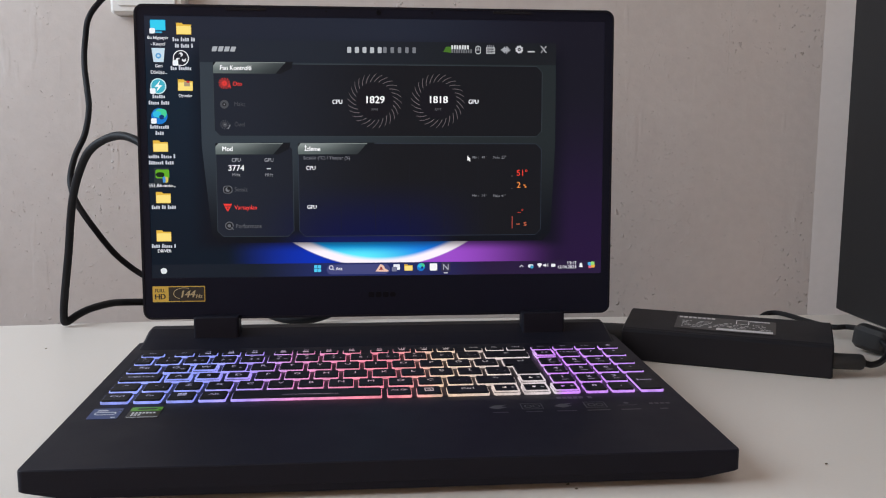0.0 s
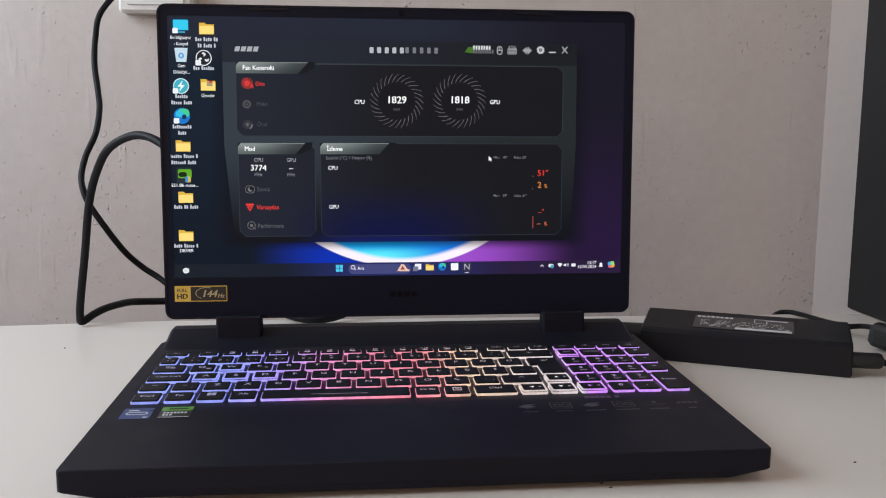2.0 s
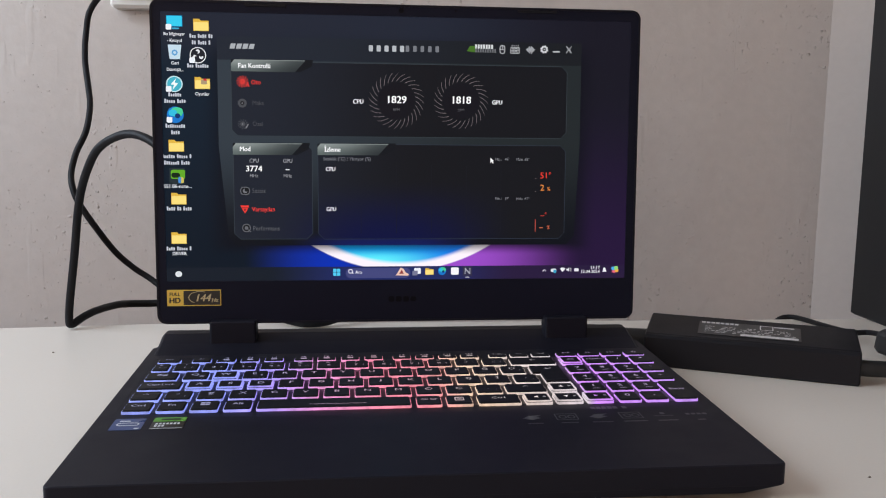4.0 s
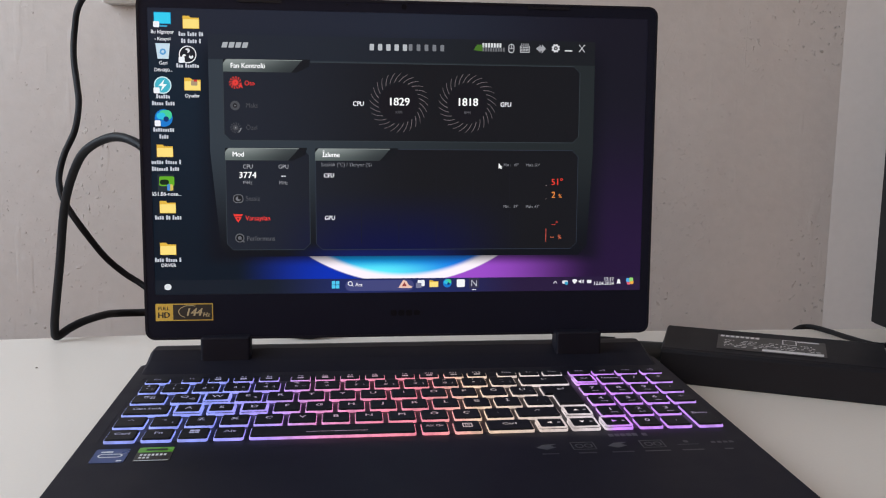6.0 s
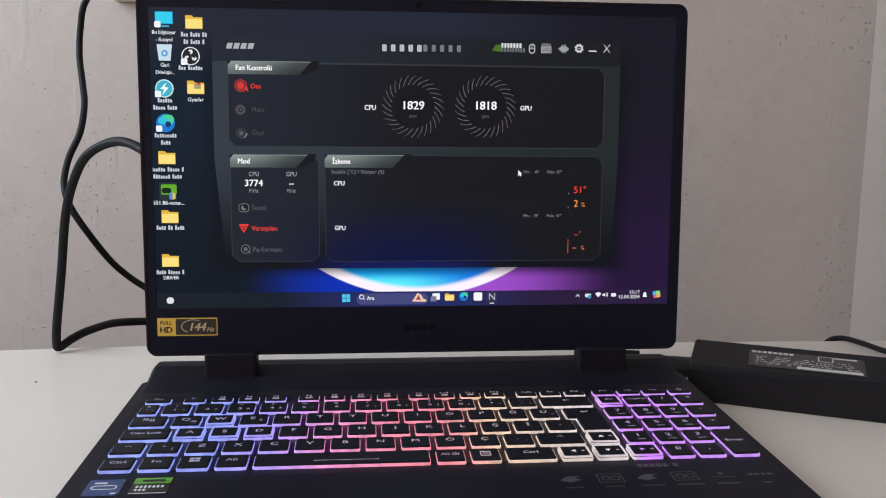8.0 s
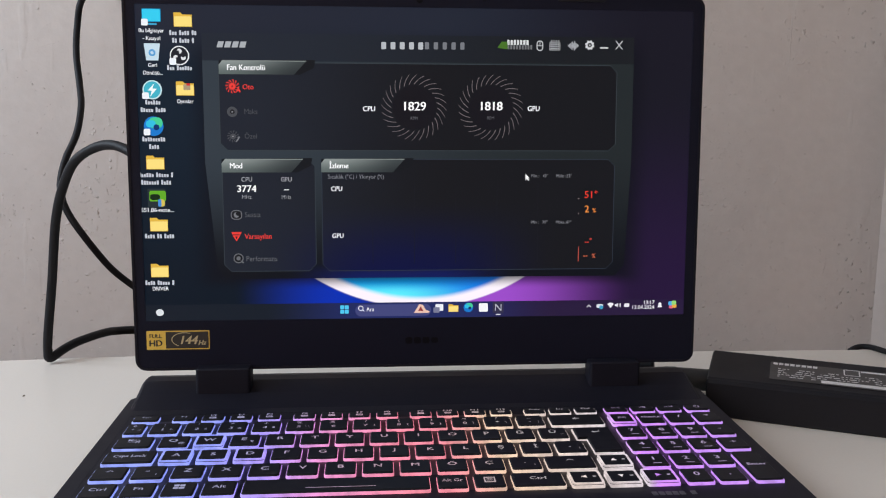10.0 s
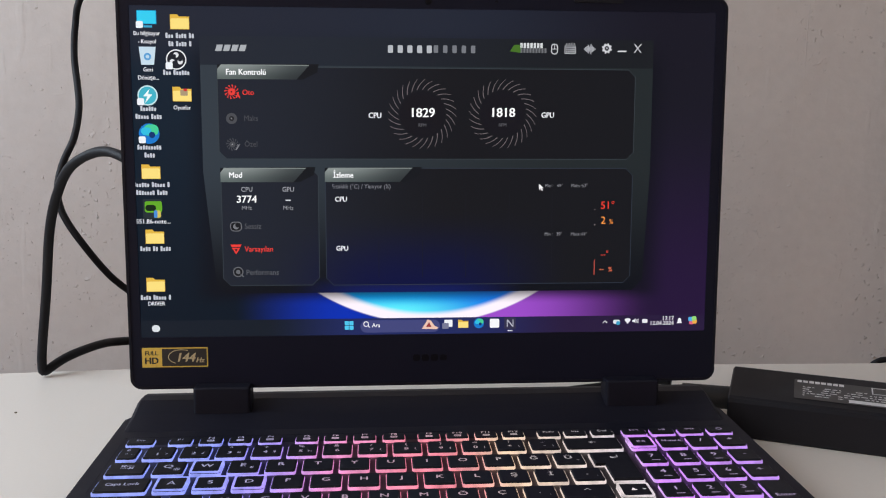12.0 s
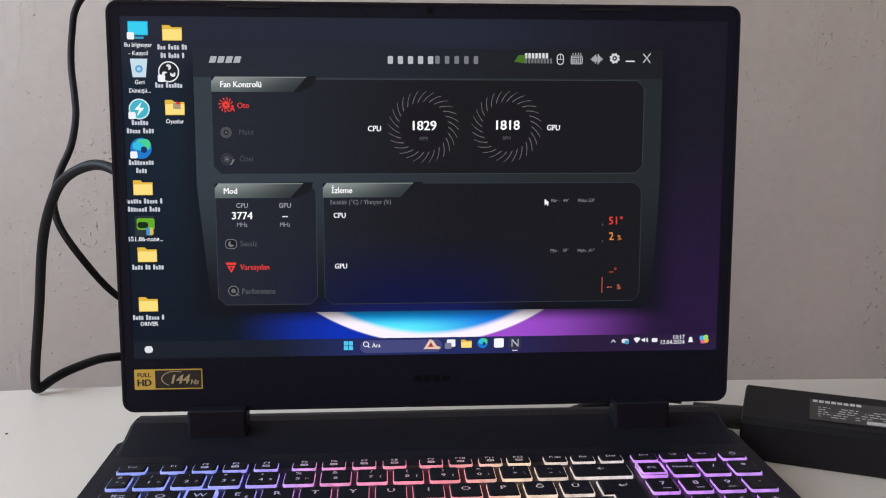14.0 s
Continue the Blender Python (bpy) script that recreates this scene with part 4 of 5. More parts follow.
def tab(a, words, length):
    x0, y1 = a
    h = 0.0083
    x1 = x0 + length
    draw("tab_back", [(x0, y1), (x1 + 0.0055, y1 + 0.0006), (x1 + 0.0045, y1 - h * 0.5), (x1 - 0.004, y1 - h), (x0, y1 - h)], (19, 22, 28), 5)
    fade = graded("lit_tab", lambda u, v: blend(span(v, y1 - h, y1 + h * 0.6), blend(span(u, x0, x1 - 0.004), (94, 104, 103), (46, 52, 55)), blend(span(u, x0, x1), (165, 174, 172), (70, 77, 79))))
    draw("tab", [(x0 + 0.0022, y1), (x1, y1), (x1 - 0.0075, y1 - h), (x0, y1 - h), (x0, y1 - 0.0026)], fade, 6)
    draw("tab_edge", [(x0 + 0.0022, y1 + 0.0001), (x1, y1 + 0.0001), (x1 - 0.0004, y1 - 0.0004), (x0 + 0.0018, y1 - 0.0004)], (132, 140, 139), 8)
    write(words, (x0 + 0.0048, y1 - h * 0.52), 0.0060, (252, 252, 255), 9, "LEFT", 0.022)


cut_panel((-0.1236, 0.2110), (0.1242, 0.1572), 0.0045, M_PANEL, (54, 62, 68), 3)
cut_panel((-0.1230, 0.1521), (-0.0657, 0.0818), 0.0045, M_PANEL, (52, 60, 67), 3)
cut_panel((-0.0620, 0.1522), (0.1241, 0.0816), 0.0045, M_PANEL, (46, 53, 66), 3)
tab((-0.1232, 0.2119), "Fan Kontrol\u00fc", 0.0530)
tab((-0.1230, 0.1521), "Mod", 0.0500)
tab((-0.0620, 0.1522), "\u0130zleme", 0.0520)
# head of the window: maker's words as blocks, small signs
for i in range(4):
    x = -0.1151 + 0.0045 * (i - 1.5)
    draw("word_block", [(x - 0.0023, 0.2196), (x + 0.0012, 0.2196), (x + 0.0023, 0.2232), (x - 0.0012, 0.2232)], (172, 176, 182), 5)
bars((-0.0114, 0.2217), 5, 0.0030, 0.0044, 0.0027, (182, 186, 192))
bars((0.0149, 0.2219), 5, 0.0026, 0.0044, 0.0029, (118, 121, 128))
draw("maker_sign", [(0.0478, 0.2210), (0.0503, 0.2248), (0.0551, 0.2249), (0.0546, 0.2202)], (70, 112, 40), 5)
bars((0.0607, 0.2245), 7, 0.0014, 0.0030, 0.0006, (215, 218, 220))
bars((0.0619, 0.2216), 9, 0.0012, 0.0028, 0.0006, (110, 112, 116))
LT = (200, 202, 206)
u, v = (0.0745, 0.2226)
draw("mouse_sign", rrect(0.0042, 0.0064, 0.0020, 3, u, v), LT, 5)
draw("mouse_sign", rrect(0.0030, 0.0052, 0.0014, 3, u, v), (30, 33, 38), 6)
draw("mouse_sign", rrect(0.0004, 0.0026, 0.0001, 1, u, v + 0.0013), LT, 7)
draw("mouse_sign", rrect(0.0036, 0.0004, 0.0001, 1, u, v), LT, 7)
u, v = (0.0840, 0.2227)
draw("keyboard_sign", rrect(0.0068, 0.0048, 0.0006, 2, u, v - 0.0004), LT, 5)
draw("keyboard_sign", rrect(0.0060, 0.0040, 0.0004, 2, u, v - 0.0004), (30, 33, 38), 6)
for r in range(3):
    for c in range(5):
        draw("keyboard_sign", rrect(0.0008, 0.0007, 0.0001, 1, u - 0.0022 + 0.0011 * c, v + 0.0008 - 0.0012 * r), LT, 7)
for c in range(4):
    draw("keyboard_sign", rrect(0.0004, 0.0010, 0.0001, 1, u - 0.0022 + 0.0015 * c, v + 0.0030), LT, 7)
u, v = (0.0957, 0.2228)
for i, h in enumerate((0.0008, 0.0022, 0.0034, 0.0052, 0.0030, 0.0058, 0.0036, 0.0022, 0.0008)):
    draw("wave_sign", rrect(0.0007, h, 0.0002, 1, u - 0.0032 + 0.0008 * i, v), (170, 172, 178), 5)
u, v = (0.1061, 0.2233)
gear = []
for i in range(32):
    r = 0.0031 if (i // 2) % 2 else 0.0024
    gear.append((u + r * math.cos(2 * math.pi * i / 32), v + r * math.sin(2 * math.pi * i / 32)))
draw("gear_sign", gear, (215, 216, 220), 5)
draw("gear_sign", rrect(0.0028, 0.0028, 0.0014, 4, u, v), (30, 33, 38), 6)
draw("gear_sign", rrect(0.0010, 0.0010, 0.0005, 3, u, v), (215, 216, 220), 7)
u, v = (0.1153, 0.2217)
draw("minimise_sign", rrect(0.0054, 0.0008, 0.0002, 1, u, v), (220, 220, 224), 5)
u, v = (0.1249, 0.2235)
for s in (1, -1):
    draw("close_sign", [(u - 0.0024, v - s * 0.0026), (u - 0.0018, v - s * 0.0026), (u + 0.0024, v + s * 0.0026), (u + 0.0018, v + s * 0.0026)], (225, 225, 230), 5 + (s > 0))


def fan_sign(at, r, blades, rgb, hole, layer=6):
    u, v = at
    for i in range(blades):
        a = 2 * math.pi * i / blades
        b2 = a + 0.42
        pts = [(u + r * 0.45 * math.cos(a), v + r * 0.45 * math.sin(a)), (u + r * math.cos(b2 - 0.10), v + r * math.sin(b2 - 0.10)), (u + r * math.cos(b2 + 0.12), v + r * math.sin(b2 + 0.12))]
        draw("fan_sign", pts, rgb, layer)
    draw("fan_sign", rrect(r * 1.0, r * 1.0, r * 0.5, 4, u, v), rgb, layer + 1)
    draw("fan_sign", rrect(r * 0.22, r * 0.22, r * 0.11, 3, u, v), hole, layer + 2)


RED, DIM = (232, 62, 56), (74, 76, 82)
fan_sign((-0.1153, 0.1963), 0.0042, 12, RED, (21, 22, 26))
write("A", (-0.1117, 0.1940), 0.0052, RED, 9, bold=0.03)
write("Oto", (-0.1058, 0.1959), 0.0056, RED, bold=0.01)
u, v = (-0.1157, 0.1809)
draw("dial_sign", rrect(0.0064, 0.0064, 0.0032, 5, u, v), DIM, 6)
draw("dial_sign", rrect(0.0030, 0.0030, 0.0015, 4, u, v), (36, 37, 42), 7)
draw("dial_sign", rrect(0.0010, 0.0010, 0.0005, 3, u, v), (120, 122, 128), 8)
write("Maks", (-0.1045, 0.1810), 0.0056, DIM)
fan_sign((-0.1156, 0.1659), 0.0036, 12, DIM, (150, 150, 155))
write("\u00d6zel", (-0.1048, 0.1660), 0.0056, DIM)
draw("wrench_sign", [(-0.1139, 0.1630), (-0.1133, 0.1625), (-0.1118, 0.1646), (-0.1112, 0.1662), (-0.1121, 0.1655), (-0.1127, 0.1662), (-0.1126, 0.1648)], (120, 122, 128), 9)

# two dials of curved blades
for at, value in (((-0.0041, 0.1840), "1829"), ((0.0439, 0.1843), "1818")):
    u, v = at
    draw("dial_glow", rrect(0.0270, 0.0270, 0.0135, 10, u, v), (21, 20, 27), 5)
    for i in range(28):
        a = 2 * math.pi * i / 28
        inner_r, outer_r = 0.0143, 0.0203
        pts, back_pts = [], []
        for k in range(5):
            f = k / 4
            r = inner_r + (outer_r - inner_r) * f
            t = a - 0.27 * f - 0.03 * f * f
            wdt = 0.00026 * (1 - 0.2 * f)
            pts.append((u + r * math.cos(t) - wdt * math.sin(t), v + r * math.sin(t) + wdt * math.cos(t)))
            back_pts.append((u + r * math.cos(t) + wdt * math.sin(t), v + r * math.sin(t) - wdt * math.cos(t)))
        draw("dial_blade", pts + back_pts[::-1], (122, 113, 117), 6)
    write(value, (u, v + 0.0006), 0.0088, (255, 255, 255), 7, bold=0.020)
    write("RPM", (u, v - 0.0066), 0.0036, (98, 98, 104), 7)
write("CPU", (-0.0321, 0.1830), 0.0056, (250, 250, 255), bold=0.022)
write("GPU", (0.0711, 0.1836), 0.0056, (250, 250, 255), bold=0.022)

# mode panel
write("CPU", (-0.1079, 0.1394), 0.0050, (176, 178, 184))
write("GPU", (-0.0837, 0.1394), 0.0050, (176, 178, 184))
write("3774", (-0.1081, 0.1335), 0.0070, (255, 255, 255), bold=0.018)
write("--", (-0.0838, 0.1335), 0.0068, (235, 235, 240), bold=0.028)
write("MHz", (-0.1082, 0.1285), 0.0044, (150, 152, 158))
write("MHz", (-0.0839, 0.1284), 0.0044, (150, 152, 158))
u, v = (-0.1147, 0.1175)
draw("moon_sign", rrect(0.0068, 0.0058, 0.0022, 4, u, v), (110, 112, 118), 6)
draw("moon_sign", rrect(0.0058, 0.0048, 0.0018, 4, u, v), (24, 25, 30), 7)
draw("moon_sign", rrect(0.0034, 0.0034, 0.0017, 4, u, v), (120, 122, 128), 8)
draw("moon_sign", rrect(0.0026, 0.0026, 0.0013, 4, u + 0.0009, v + 0.0007), (24, 25, 30), 9)
write("Sessiz", (-0.1097, 0.1175), 0.0058, (86, 88, 94), align="LEFT")
u, v = (-0.1150, 0.1039)
draw("badge_sign", [(u - 0.0032, v + 0.0029), (u + 0.0032, v + 0.0029), (u + 0.0026, v + 0.0014), (u - 0.0026, v + 0.0014)], RED, 6)
draw("badge_sign", [(u - 0.0024, v + 0.0009), (u + 0.0024, v + 0.0009), (u, v - 0.0030)], RED, 6)
draw("badge_sign", [(u - 0.0009, v + 0.0001), (u + 0.0009, v + 0.0001), (u, v - 0.0014)], (30, 20, 24), 7)
write("Varsay\u0131lan", (-0.1100, 0.1039), 0.0058, (236, 66, 60), align="LEFT", bold=0.006)
u, v = (-0.1141, 0.0903)
draw("gauge_sign", rrect(0.0062, 0.0062, 0.0031, 5, u, v), (104, 106, 112), 6)
draw("gauge_sign", rrect(0.0050, 0.0050, 0.0025, 5, u, v), (24, 25, 30), 7)
draw("gauge_sign", rrect(0.0026, 0.0026, 0.0013, 4, u, v), (104, 106, 112), 8)
draw("gauge_sign", [(u + 0.0004, v - 0.0004), (u + 0.0028, v - 0.0032), (u + 0.0034, v - 0.0026)], (104, 106, 112), 9)
write("Performans", (-0.1095, 0.0898), 0.0058, (96, 98, 104), align="LEFT")

# monitoring panel
write("S\u0131cakl\u0131k (\u00b0C) / Yk\u0131nyor (%)", (-0.0580, 0.1411), 0.0046, (128, 130, 138), align="LEFT")
write("CPU", (-0.0526, 0.1335), 0.0052, (245, 245, 250), bold=0.022)
write("GPU", (-0.0522, 0.1040), 0.0052, (245, 245, 250), bold=0.022)
for a, b in (((-0.0568, 0.1369), (0.1007, 0.1159)), ((-0.0568, 0.1088), (0.1009, 0.0862))):
    for k in range(1, 6):
        x = a[0] + (b[0] - a[0]) * k / 6
        rect("graph_line", (x, a[1]), (x + 0.0004, b[1]), (26, 27, 36), 6, 0.0001)
write("Min :   49\u00b0", (0.0756, 0.1415), 0.0036, (140, 141, 148))
write("Maks :53\u00b0", (0.0913, 0.1415), 0.0036, (140, 141, 148))
write("Min :   39\u00b0", (0.0757, 0.1121), 0.0036, (140, 141, 148))
write("Maks :41\u00b0", (0.0915, 0.1120), 0.0036, (140, 141, 148))
ORANGE = (250, 150, 70)
write("51\u00b0", (0.1090, 0.1294), 0.0075, (238, 64, 50), bold=0.006)
write("2", (0.1064, 0.1202), 0.0075, ORANGE, bold=0.006)
write("%", (0.1113, 0.1194), 0.0048, ORANGE)
write("--\u00b0", (0.1078, 0.0995), 0.0066, (214, 70, 60), bold=0.006)
write("--", (0.1060, 0.0905), 0.0066, (236, 120, 84), bold=0.006)
write("%", (0.1115, 0.0901), 0.0048, (236, 120, 84))
rect("graph_line", (0.1012, 0.0962), (0.1017, 0.0868), (196, 84, 72), 7, 0.0001)
for at in ((0.1011, 0.1272), (0.1011, 0.1176)):
    draw("graph_tick", rrect(0.0006, 0.0006, 0.0002, 1, *at), (190, 170, 165), 7)
u, v = (0.0664, 0.1428)
draw("pointer", [(u, v), (u, v - 0.0040), (u + 0.0010, v - 0.0031), (u + 0.0018, v - 0.0044), (u + 0.0024, v - 0.0040), (u + 0.0018, v - 0.0028), (u + 0.0028, v - 0.0027)], (250, 250, 250), 10)

# desktop signs
def folder(at, w=0.0108):
    u, v = at
    h = w * 0.78
    draw("folder_sign", [(u - w / 2, v - h / 2), (u + w / 2, v - h / 2), (u + w / 2, v + h * 0.36), (u - w * 0.02, v + h * 0.36), (u - w * 0.12, v + h / 2), (u - w / 2, v + h / 2)], (226, 182, 70), 3)
    draw("folder_sign", rrect(w * 0.96, h * 0.70, 0.0006, 3, u, v - h * 0.12), (252, 224, 128), 4)


def shortcut(at):
    draw("shortcut_sign", rrect(0.0040, 0.0040, 0.0008, 3, at[0] - 0.0040, at[1] - 0.0036), (240, 244, 250), 8)


def words(at, *lines, size=0.0042):
    for i, s in enumerate(lines):
        write(s, (at[0], at[1] - 0.0046 * i), size, (240, 242, 248), 4, bold=0.012)


def blocks(at, *lines):
    """Names as plain marks, one run of small blocks a word; each line is a row of word lengths."""
    for i, line in enumerate(lines):
        full = sum(line) * 0.00155 + (len(line) - 1) * 0.0012
        x = at[0] - full / 2
        for k in line:
            for j in range(k):
                h = (0.0026, 0.0020, 0.0020, 0.0024, 0.0020)[(j * 3 + k) % 5] if j else 0.0030
                draw("word_block", rrect(0.00122, h, 0.0003, 1, x + 0.00155 * (j + 0.5), at[1] - 0.0046 * i - 0.0010 + h / 2), (196, 200, 210), 4)
            x += k * 0.00155 + 0.0012


a = (-0.1624, 0.2376)
draw("computer_sign", rrect(0.0112, 0.0078, 0.0005, 2, a[0], a[1] + 0.0006), (20, 150, 205), 3)
draw("computer_sign", rrect(0.0104, 0.0070, 0.0004, 2, a[0], a[1] + 0.0006), (52, 205, 240), 4)
draw("computer_sign", rrect(0.0050, 0.0012, 0.0003, 2, a[0] + 0.0006, a[1] - 0.0046), (60, 160, 200), 4)
shortcut(a)
words((-0.1626, 0.2291), "Bu bilgisayar", "- K\u0131sayol")
a = (-0.1626, 0.2164)
draw("bin_sign", [(a[0] - 0.0048, a[1] + 0.0052), (a[0] + 0.0048, a[1] + 0.0052), (a[0] + 0.0036, a[1] - 0.0050), (a[0] - 0.0036, a[1] - 0.0050)], (200, 222, 236), 3)
draw("bin_sign", rrect(0.0042, 0.0042, 0.0021, 4, a[0], a[1] - 0.0004), (90, 160, 215), 4)
draw("bin_sign", rrect(0.0020, 0.0020, 0.0010, 3, a[0], a[1] - 0.0004), (190, 215, 232), 5)
words((-0.1625, 0.2086), "Geri", "D\u00f6n\u00fc\u015f\u00fc...")
a = (-0.1633, 0.1939)
draw("disc_sign", rrect(0.0116, 0.0116, 0.0058, 6, *a), (196, 226, 232), 3)
draw("disc_sign", rrect(0.0100, 0.0100, 0.0050, 6, *a), (66, 178, 200), 4)
draw("disc_sign", [(a[0] + 0.0014, a[1] + 0.0040), (a[0] - 0.0026, a[1] - 0.0004), (a[0] - 0.0002, a[1] - 0.0006), (a[0] - 0.0014, a[1] - 0.0042), (a[0] + 0.0028, a[1] + 0.0006), (a[0] + 0.0002, a[1] + 0.0008)], (240, 250, 250), 5)
shortcut(a)
blocks((-0.1632, 0.1860), (6,), (5, 4))
a = (-0.1632, 0.1720)


def browser(a, s, layer):
    draw("wave_disc_sign", rrect(s, s, s / 2, 6, *a), (26, 120, 205), layer)
    draw("wave_disc_sign", rrect(s * 0.72, s * 0.56, s * 0.26, 5, a[0] + s * 0.10, a[1] + s * 0.17), (70, 205, 150), layer + 1)
    draw("wave_disc_sign", rrect(s * 0.50, s * 0.36, s * 0.17, 5, a[0] - s * 0.14, a[1] + s * 0.12), (50, 190, 225), layer + 2)
    draw("wave_disc_sign", rrect(s * 0.30, s * 0.30, s * 0.14, 5, a[0] + s * 0.14, a[1] - s * 0.06), (14, 50, 110), layer + 3)


browser(a, 0.0118, 3)
shortcut(a)
blocks((-0.1634, 0.1637), (9,), (4,))
folder((-0.1630, 0.1499))
blocks((-0.1629, 0.1419), (6, 5, 1), (7, 4))
a = (-0.1629, 0.1281)
draw("driver_sign", rrect(0.0110, 0.0116, 0.0006, 2, *a), (38, 48, 54), 3)
draw("driver_sign", rrect(0.0100, 0.0066, 0.0012, 3, a[0] + 0.0006, a[1] + 0.0012), (98, 170, 40), 4)
draw("driver_sign", rrect(0.0062, 0.0036, 0.0018, 4, a[0] - 0.0010, a[1] + 0.0006), (20, 40, 20), 5)
draw("driver_sign", rrect(0.0040, 0.0044, 0.0012, 3, a[0] + 0.0028, a[1] - 0.0030), (210, 190, 90), 6)
draw("driver_sign", rrect(0.0020, 0.0044, 0.0006, 3, a[0] + 0.0018, a[1] - 0.0030), (70, 140, 215), 7)
words((-0.1627, 0.1206), "551.86-note...")
folder((-0.1621, 0.1117))
blocks((-0.1620, 0.1041), (4, 2, 4))
folder((-0.1626, 0.0830))
blocks((-0.1628, 0.0749), (4, 5, 1))
words((-0.1625, 0.0715), "DRIVER")
folder((-0.1438, 0.2358))
blocks((-0.1440, 0.2276), (3, 4, 2), (2, 4, 1))
a = (-0.1464, 0.2145)
draw("recorder_sign", rrect(0.0116, 0.0116, 0.0058, 6, *a), (228, 230, 234), 3)
draw("recorder_sign", rrect(0.0102, 0.0102, 0.0051, 6, *a), (30, 33, 42), 4)
for i in range(3):
    t = radians(90 + 120 * i)
    draw("recorder_sign", rrect(0.0030, 0.0030, 0.0015, 4, a[0] + 0.0026 * math.cos(t), a[1] + 0.0026 * math.sin(t)), (228, 230, 234), 5)
    draw("recorder_sign", rrect(0.0022, 0.0022, 0.0011, 4, a[0] + 0.0022 * math.cos(t + 0.5), a[1] + 0.0022 * math.sin(t + 0.5)), (30, 33, 42), 6)
shortcut(a)
blocks((-0.1466, 0.2067), (3, 6))
a = (-0.1437, 0.1948)
folder(a)
draw("folder_sign", rrect(0.0042, 0.0034, 0.0004, 2, a[0] + 0.0012, a[1] + 0.0008), (170, 150, 120), 6)
draw("folder_sign", rrect(0.0022, 0.0014, 0.0003, 2, a[0] + 0.0020, a[1] + 0.0024), (205, 50, 50), 7)
words((-0.1439, 0.1870), "Oyunlar")

# task bar
tb = 0.0612


def bar_colour(u, v):
    tint = blend(span(u, -0.10, -0.035), (22, 29, 40), (34, 43, 96))
    return blend(span(u, 0.02, 0.09), tint, (40, 27, 60))


rect("task_bar", (-SU, tb), (SU, SV0), graded("lit_task_bar", bar_colour), 2)
draw("weather_sign", rrect(0.0048, 0.0042, 0.0020, 4, *(-0.1634, 0.0565)), (222, 226, 230), 5)
u, v = (-0.0486, 0.0570)
for i in (-1, 1):
    for k in (-1, 1):
        draw("four_pane_sign", rrect(0.0025, 0.0025, 0.0003, 2, u + 0.0014 * i, v + 0.0014 * k), (80, 200, 240), 5)
(a0, a1), (b0, b1) = (-0.0418, 0.0573), (0.0066, 0.0572)
draw("search_field", rrect(b0 - a0, 0.0076, 0.0038, 5, (a0 + b0) / 2, 0.0562), (68, 72, 124), 4)
u, v = (-0.0383, 0.0573)
draw("search_sign", rrect(0.0034, 0.0034, 0.0017, 4, u, v + 0.0004), (245, 245, 250), 5)
draw("search_sign", rrect(0.0024, 0.0024, 0.0012, 4, u, v + 0.0004), (68, 72, 124), 6)
draw("search_sign", [(u + 0.0008, v - 0.0006), (u + 0.0012, v - 0.0002), (u + 0.0024, v - 0.0016), (u + 0.0020, v - 0.0019)], (245, 245, 250), 6)
write("Ara", (-0.0323, 0.0568), 0.0046, (245, 245, 250), 6, bold=0.012)
u, v = (0.0001, 0.0569)
draw("search_picture", [(u - 0.0046, v - 0.0026), (u - 0.0010, v + 0.0032), (u + 0.0012, v + 0.0024), (u + 0.0030, v - 0.0006), (u + 0.0056, v - 0.0018), (u + 0.0046, v - 0.0028)], (235, 196, 178), 5)
draw("search_picture", [(u - 0.0020, v - 0.0014), (u - 0.0002, v + 0.0016), (u + 0.0014, v - 0.0014)], (150, 60, 60), 6)
u, v = (0.0114, 0.0572)
draw("windows_sign", rrect(0.0050, 0.0044, 0.0004, 2, u + 0.0004, v + 0.0004), (240, 242, 248), 5)
draw("windows_sign", rrect(0.0040, 0.0036, 0.0004, 2, u - 0.0014, v - 0.0012), (120, 122, 150), 6)
folder((0.0209, 0.0571), 0.0064)
browser((0.0305, 0.0574), 0.0062, 4)
draw("store_sign", rrect(0.0058, 0.0056, 0.0008, 3, *(0.0402, 0.0573)), (248, 248, 250), 5)
u, v = (0.0498, 0.0572)
draw("program_sign", rrect(0.0072, 0.0072, 0.0006, 2, u, v), (52, 50, 76), 4)
draw("program_sign", [(u - 0.0020, v - 0.0022), (u - 0.0020, v + 0.0022), (u - 0.0014, v + 0.0022), (u + 0.0016, v - 0.0012), (u + 0.0016, v + 0.0022), (u + 0.0021, v + 0.0022), (u + 0.0021, v - 0.0022), (u + 0.0015, v - 0.0022), (u - 0.0015, v + 0.0013), (u - 0.0015, v - 0.0022)], (190, 192, 205), 5)
draw("program_mark", rrect(0.0032, 0.0006, 0.0003, 2, u, v - 0.0046), (230, 230, 235), 5)
u, v = (0.1091, 0.0574)
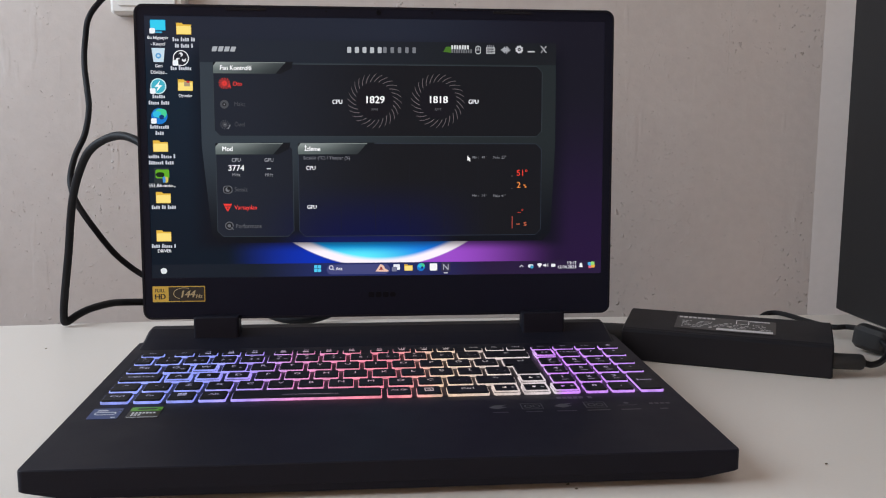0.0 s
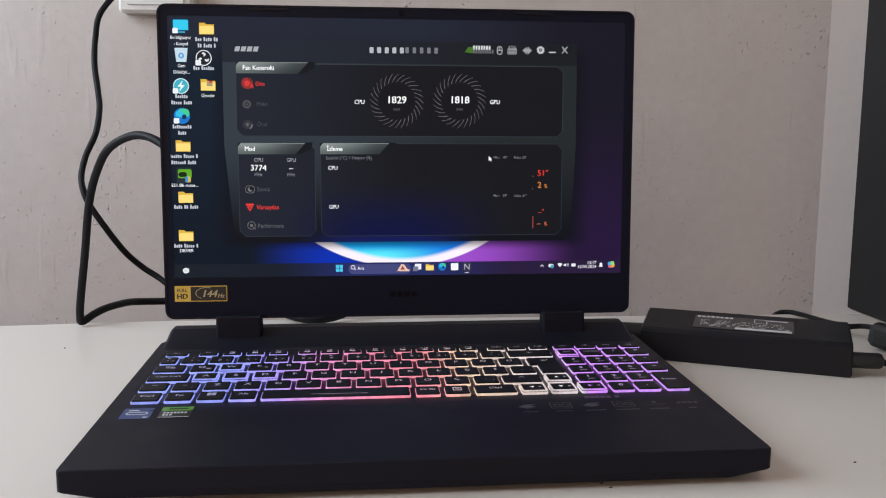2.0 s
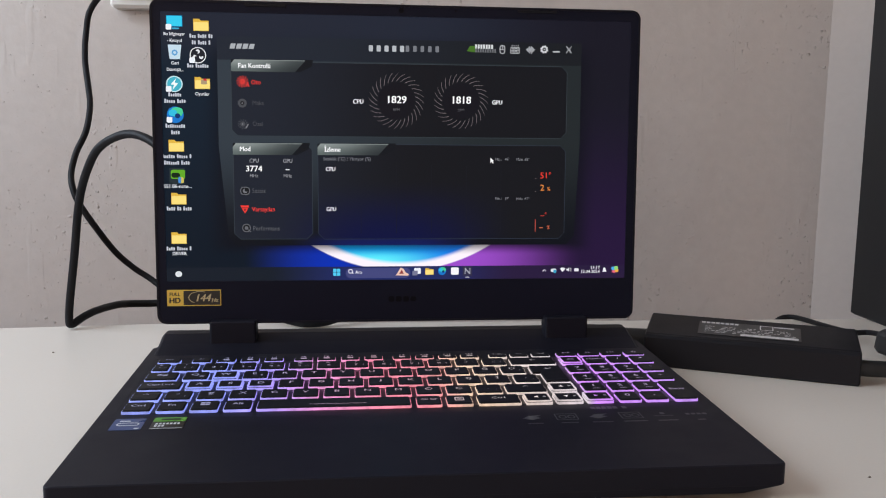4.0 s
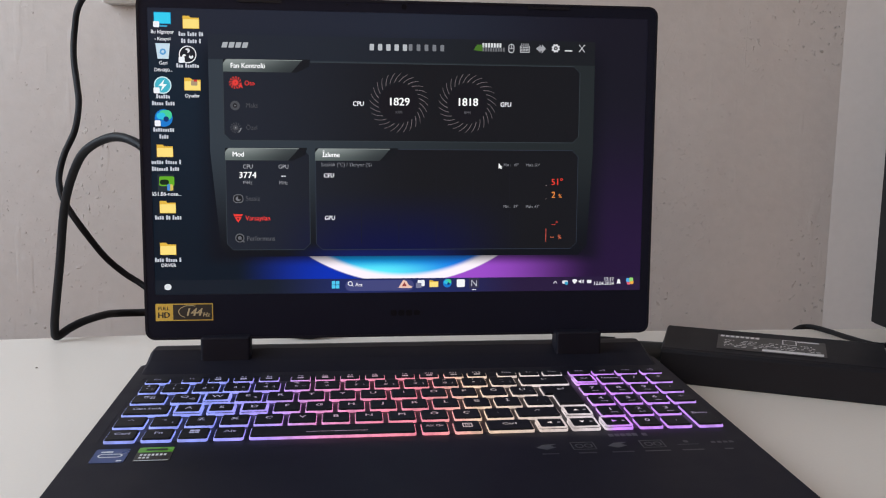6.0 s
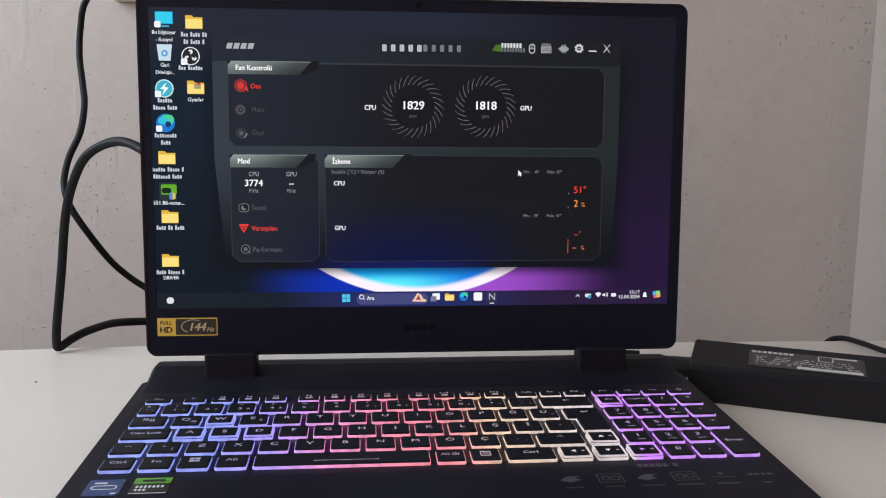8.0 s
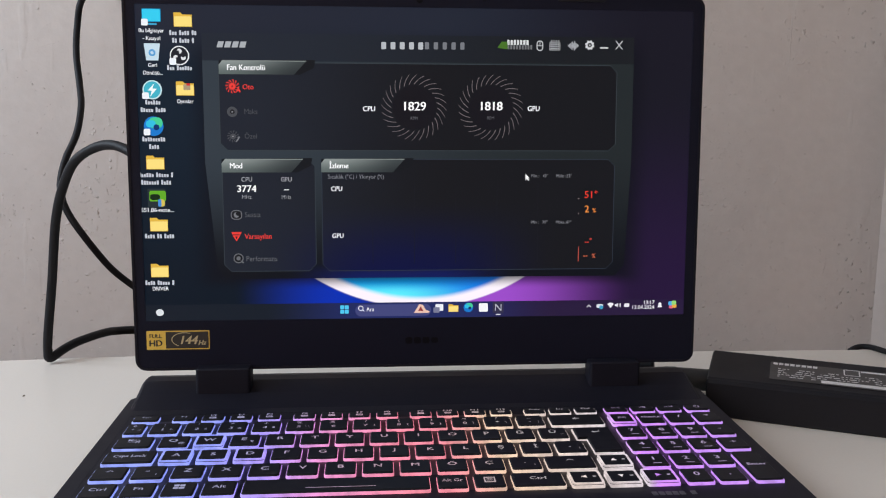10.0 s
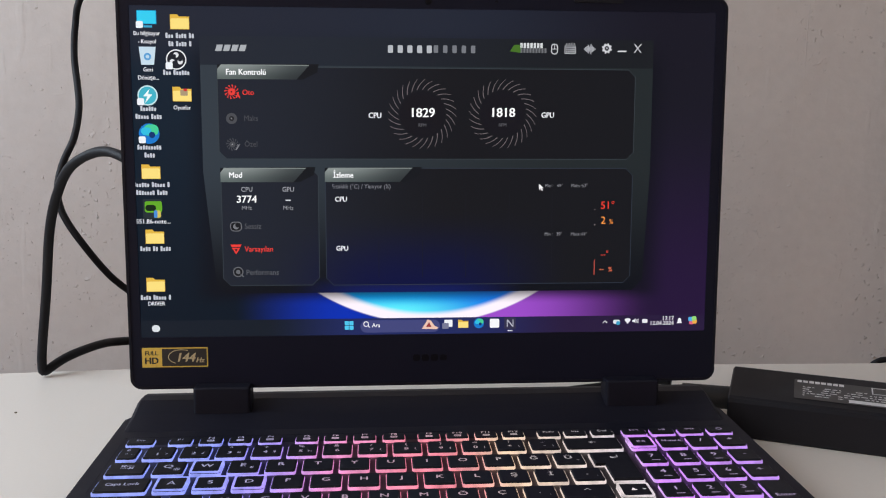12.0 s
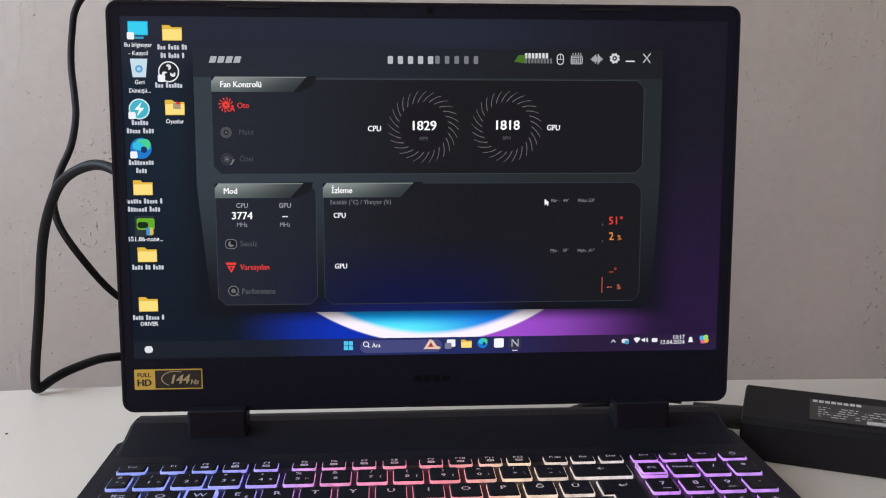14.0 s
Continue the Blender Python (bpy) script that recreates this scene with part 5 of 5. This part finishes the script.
draw("tray_sign", [(u - 0.0016, v - 0.0008), (u, v + 0.0010), (u + 0.0016, v - 0.0008), (u + 0.0011, v - 0.0010), (u, v + 0.0003), (u - 0.0011, v - 0.0010)], (235, 235, 240), 5)
u, v = (0.1163, 0.0573)
draw("tray_sign", rrect(0.0044, 0.0026, 0.0012, 4, u, v), (220, 225, 232), 5)
draw("tray_sign", rrect(0.0026, 0.0026, 0.0013, 4, u + 0.0010, v - 0.0008), (60, 160, 200), 6)
u, v = (0.1234, 0.0577)
draw("tray_sign", [(u, v - 0.0018), (u - 0.0021, v + 0.0008), (u - 0.0012, v + 0.0015), (u, v + 0.0018), (u + 0.0012, v + 0.0015), (u + 0.0021, v + 0.0008)], (240, 240, 245), 5)
u, v = (0.1283, 0.0577)
draw("tray_sign", [(u - 0.0020, v - 0.0006), (u - 0.0020, v + 0.0006), (u - 0.0010, v + 0.0006), (u, v + 0.0016), (u, v - 0.0016), (u - 0.0010, v - 0.0006)], (240, 240, 245), 5)
for k in (1, 2):
    draw("tray_sign", rrect(0.0004, 0.0010 + 0.0010 * k, 0.0002, 2, u + 0.0008 * k, v), (240, 240, 245), 5)
u, v = (0.1342, 0.0576)
draw("tray_sign", rrect(0.0034, 0.0024, 0.0005, 2, u, v), (235, 235, 240), 5)
write("13:17", (0.1526, 0.0592), 0.0040, (245, 245, 250), 5, "RIGHT", 0.012)
write("12.04.2024", (0.1526, 0.0561), 0.0040, (245, 245, 250), 5, "RIGHT", 0.012)
u, v = (0.1562, 0.0574)
draw("bell_sign", [(u - 0.0017, v - 0.0014), (u - 0.0011, v - 0.0004), (u - 0.0010, v + 0.0012), (u, v + 0.0020), (u + 0.0010, v + 0.0012), (u + 0.0011, v - 0.0004), (u + 0.0017, v - 0.0014)], (245, 245, 250), 5)
u, v = (0.1644, 0.0577)
for dx, dy, rgb in ((-0.0012, 0.0008, (80, 170, 230)), (0.0010, 0.0012, (150, 215, 120)), (0.0014, -0.0008, (235, 170, 70)), (-0.0006, -0.0012, (225, 100, 130))):
    draw("helper_sign", rrect(0.0030, 0.0028, 0.0009, 3, u + dx, v + dy), rgb, 5 + (dx > 0) + 2 * (dy > 0))
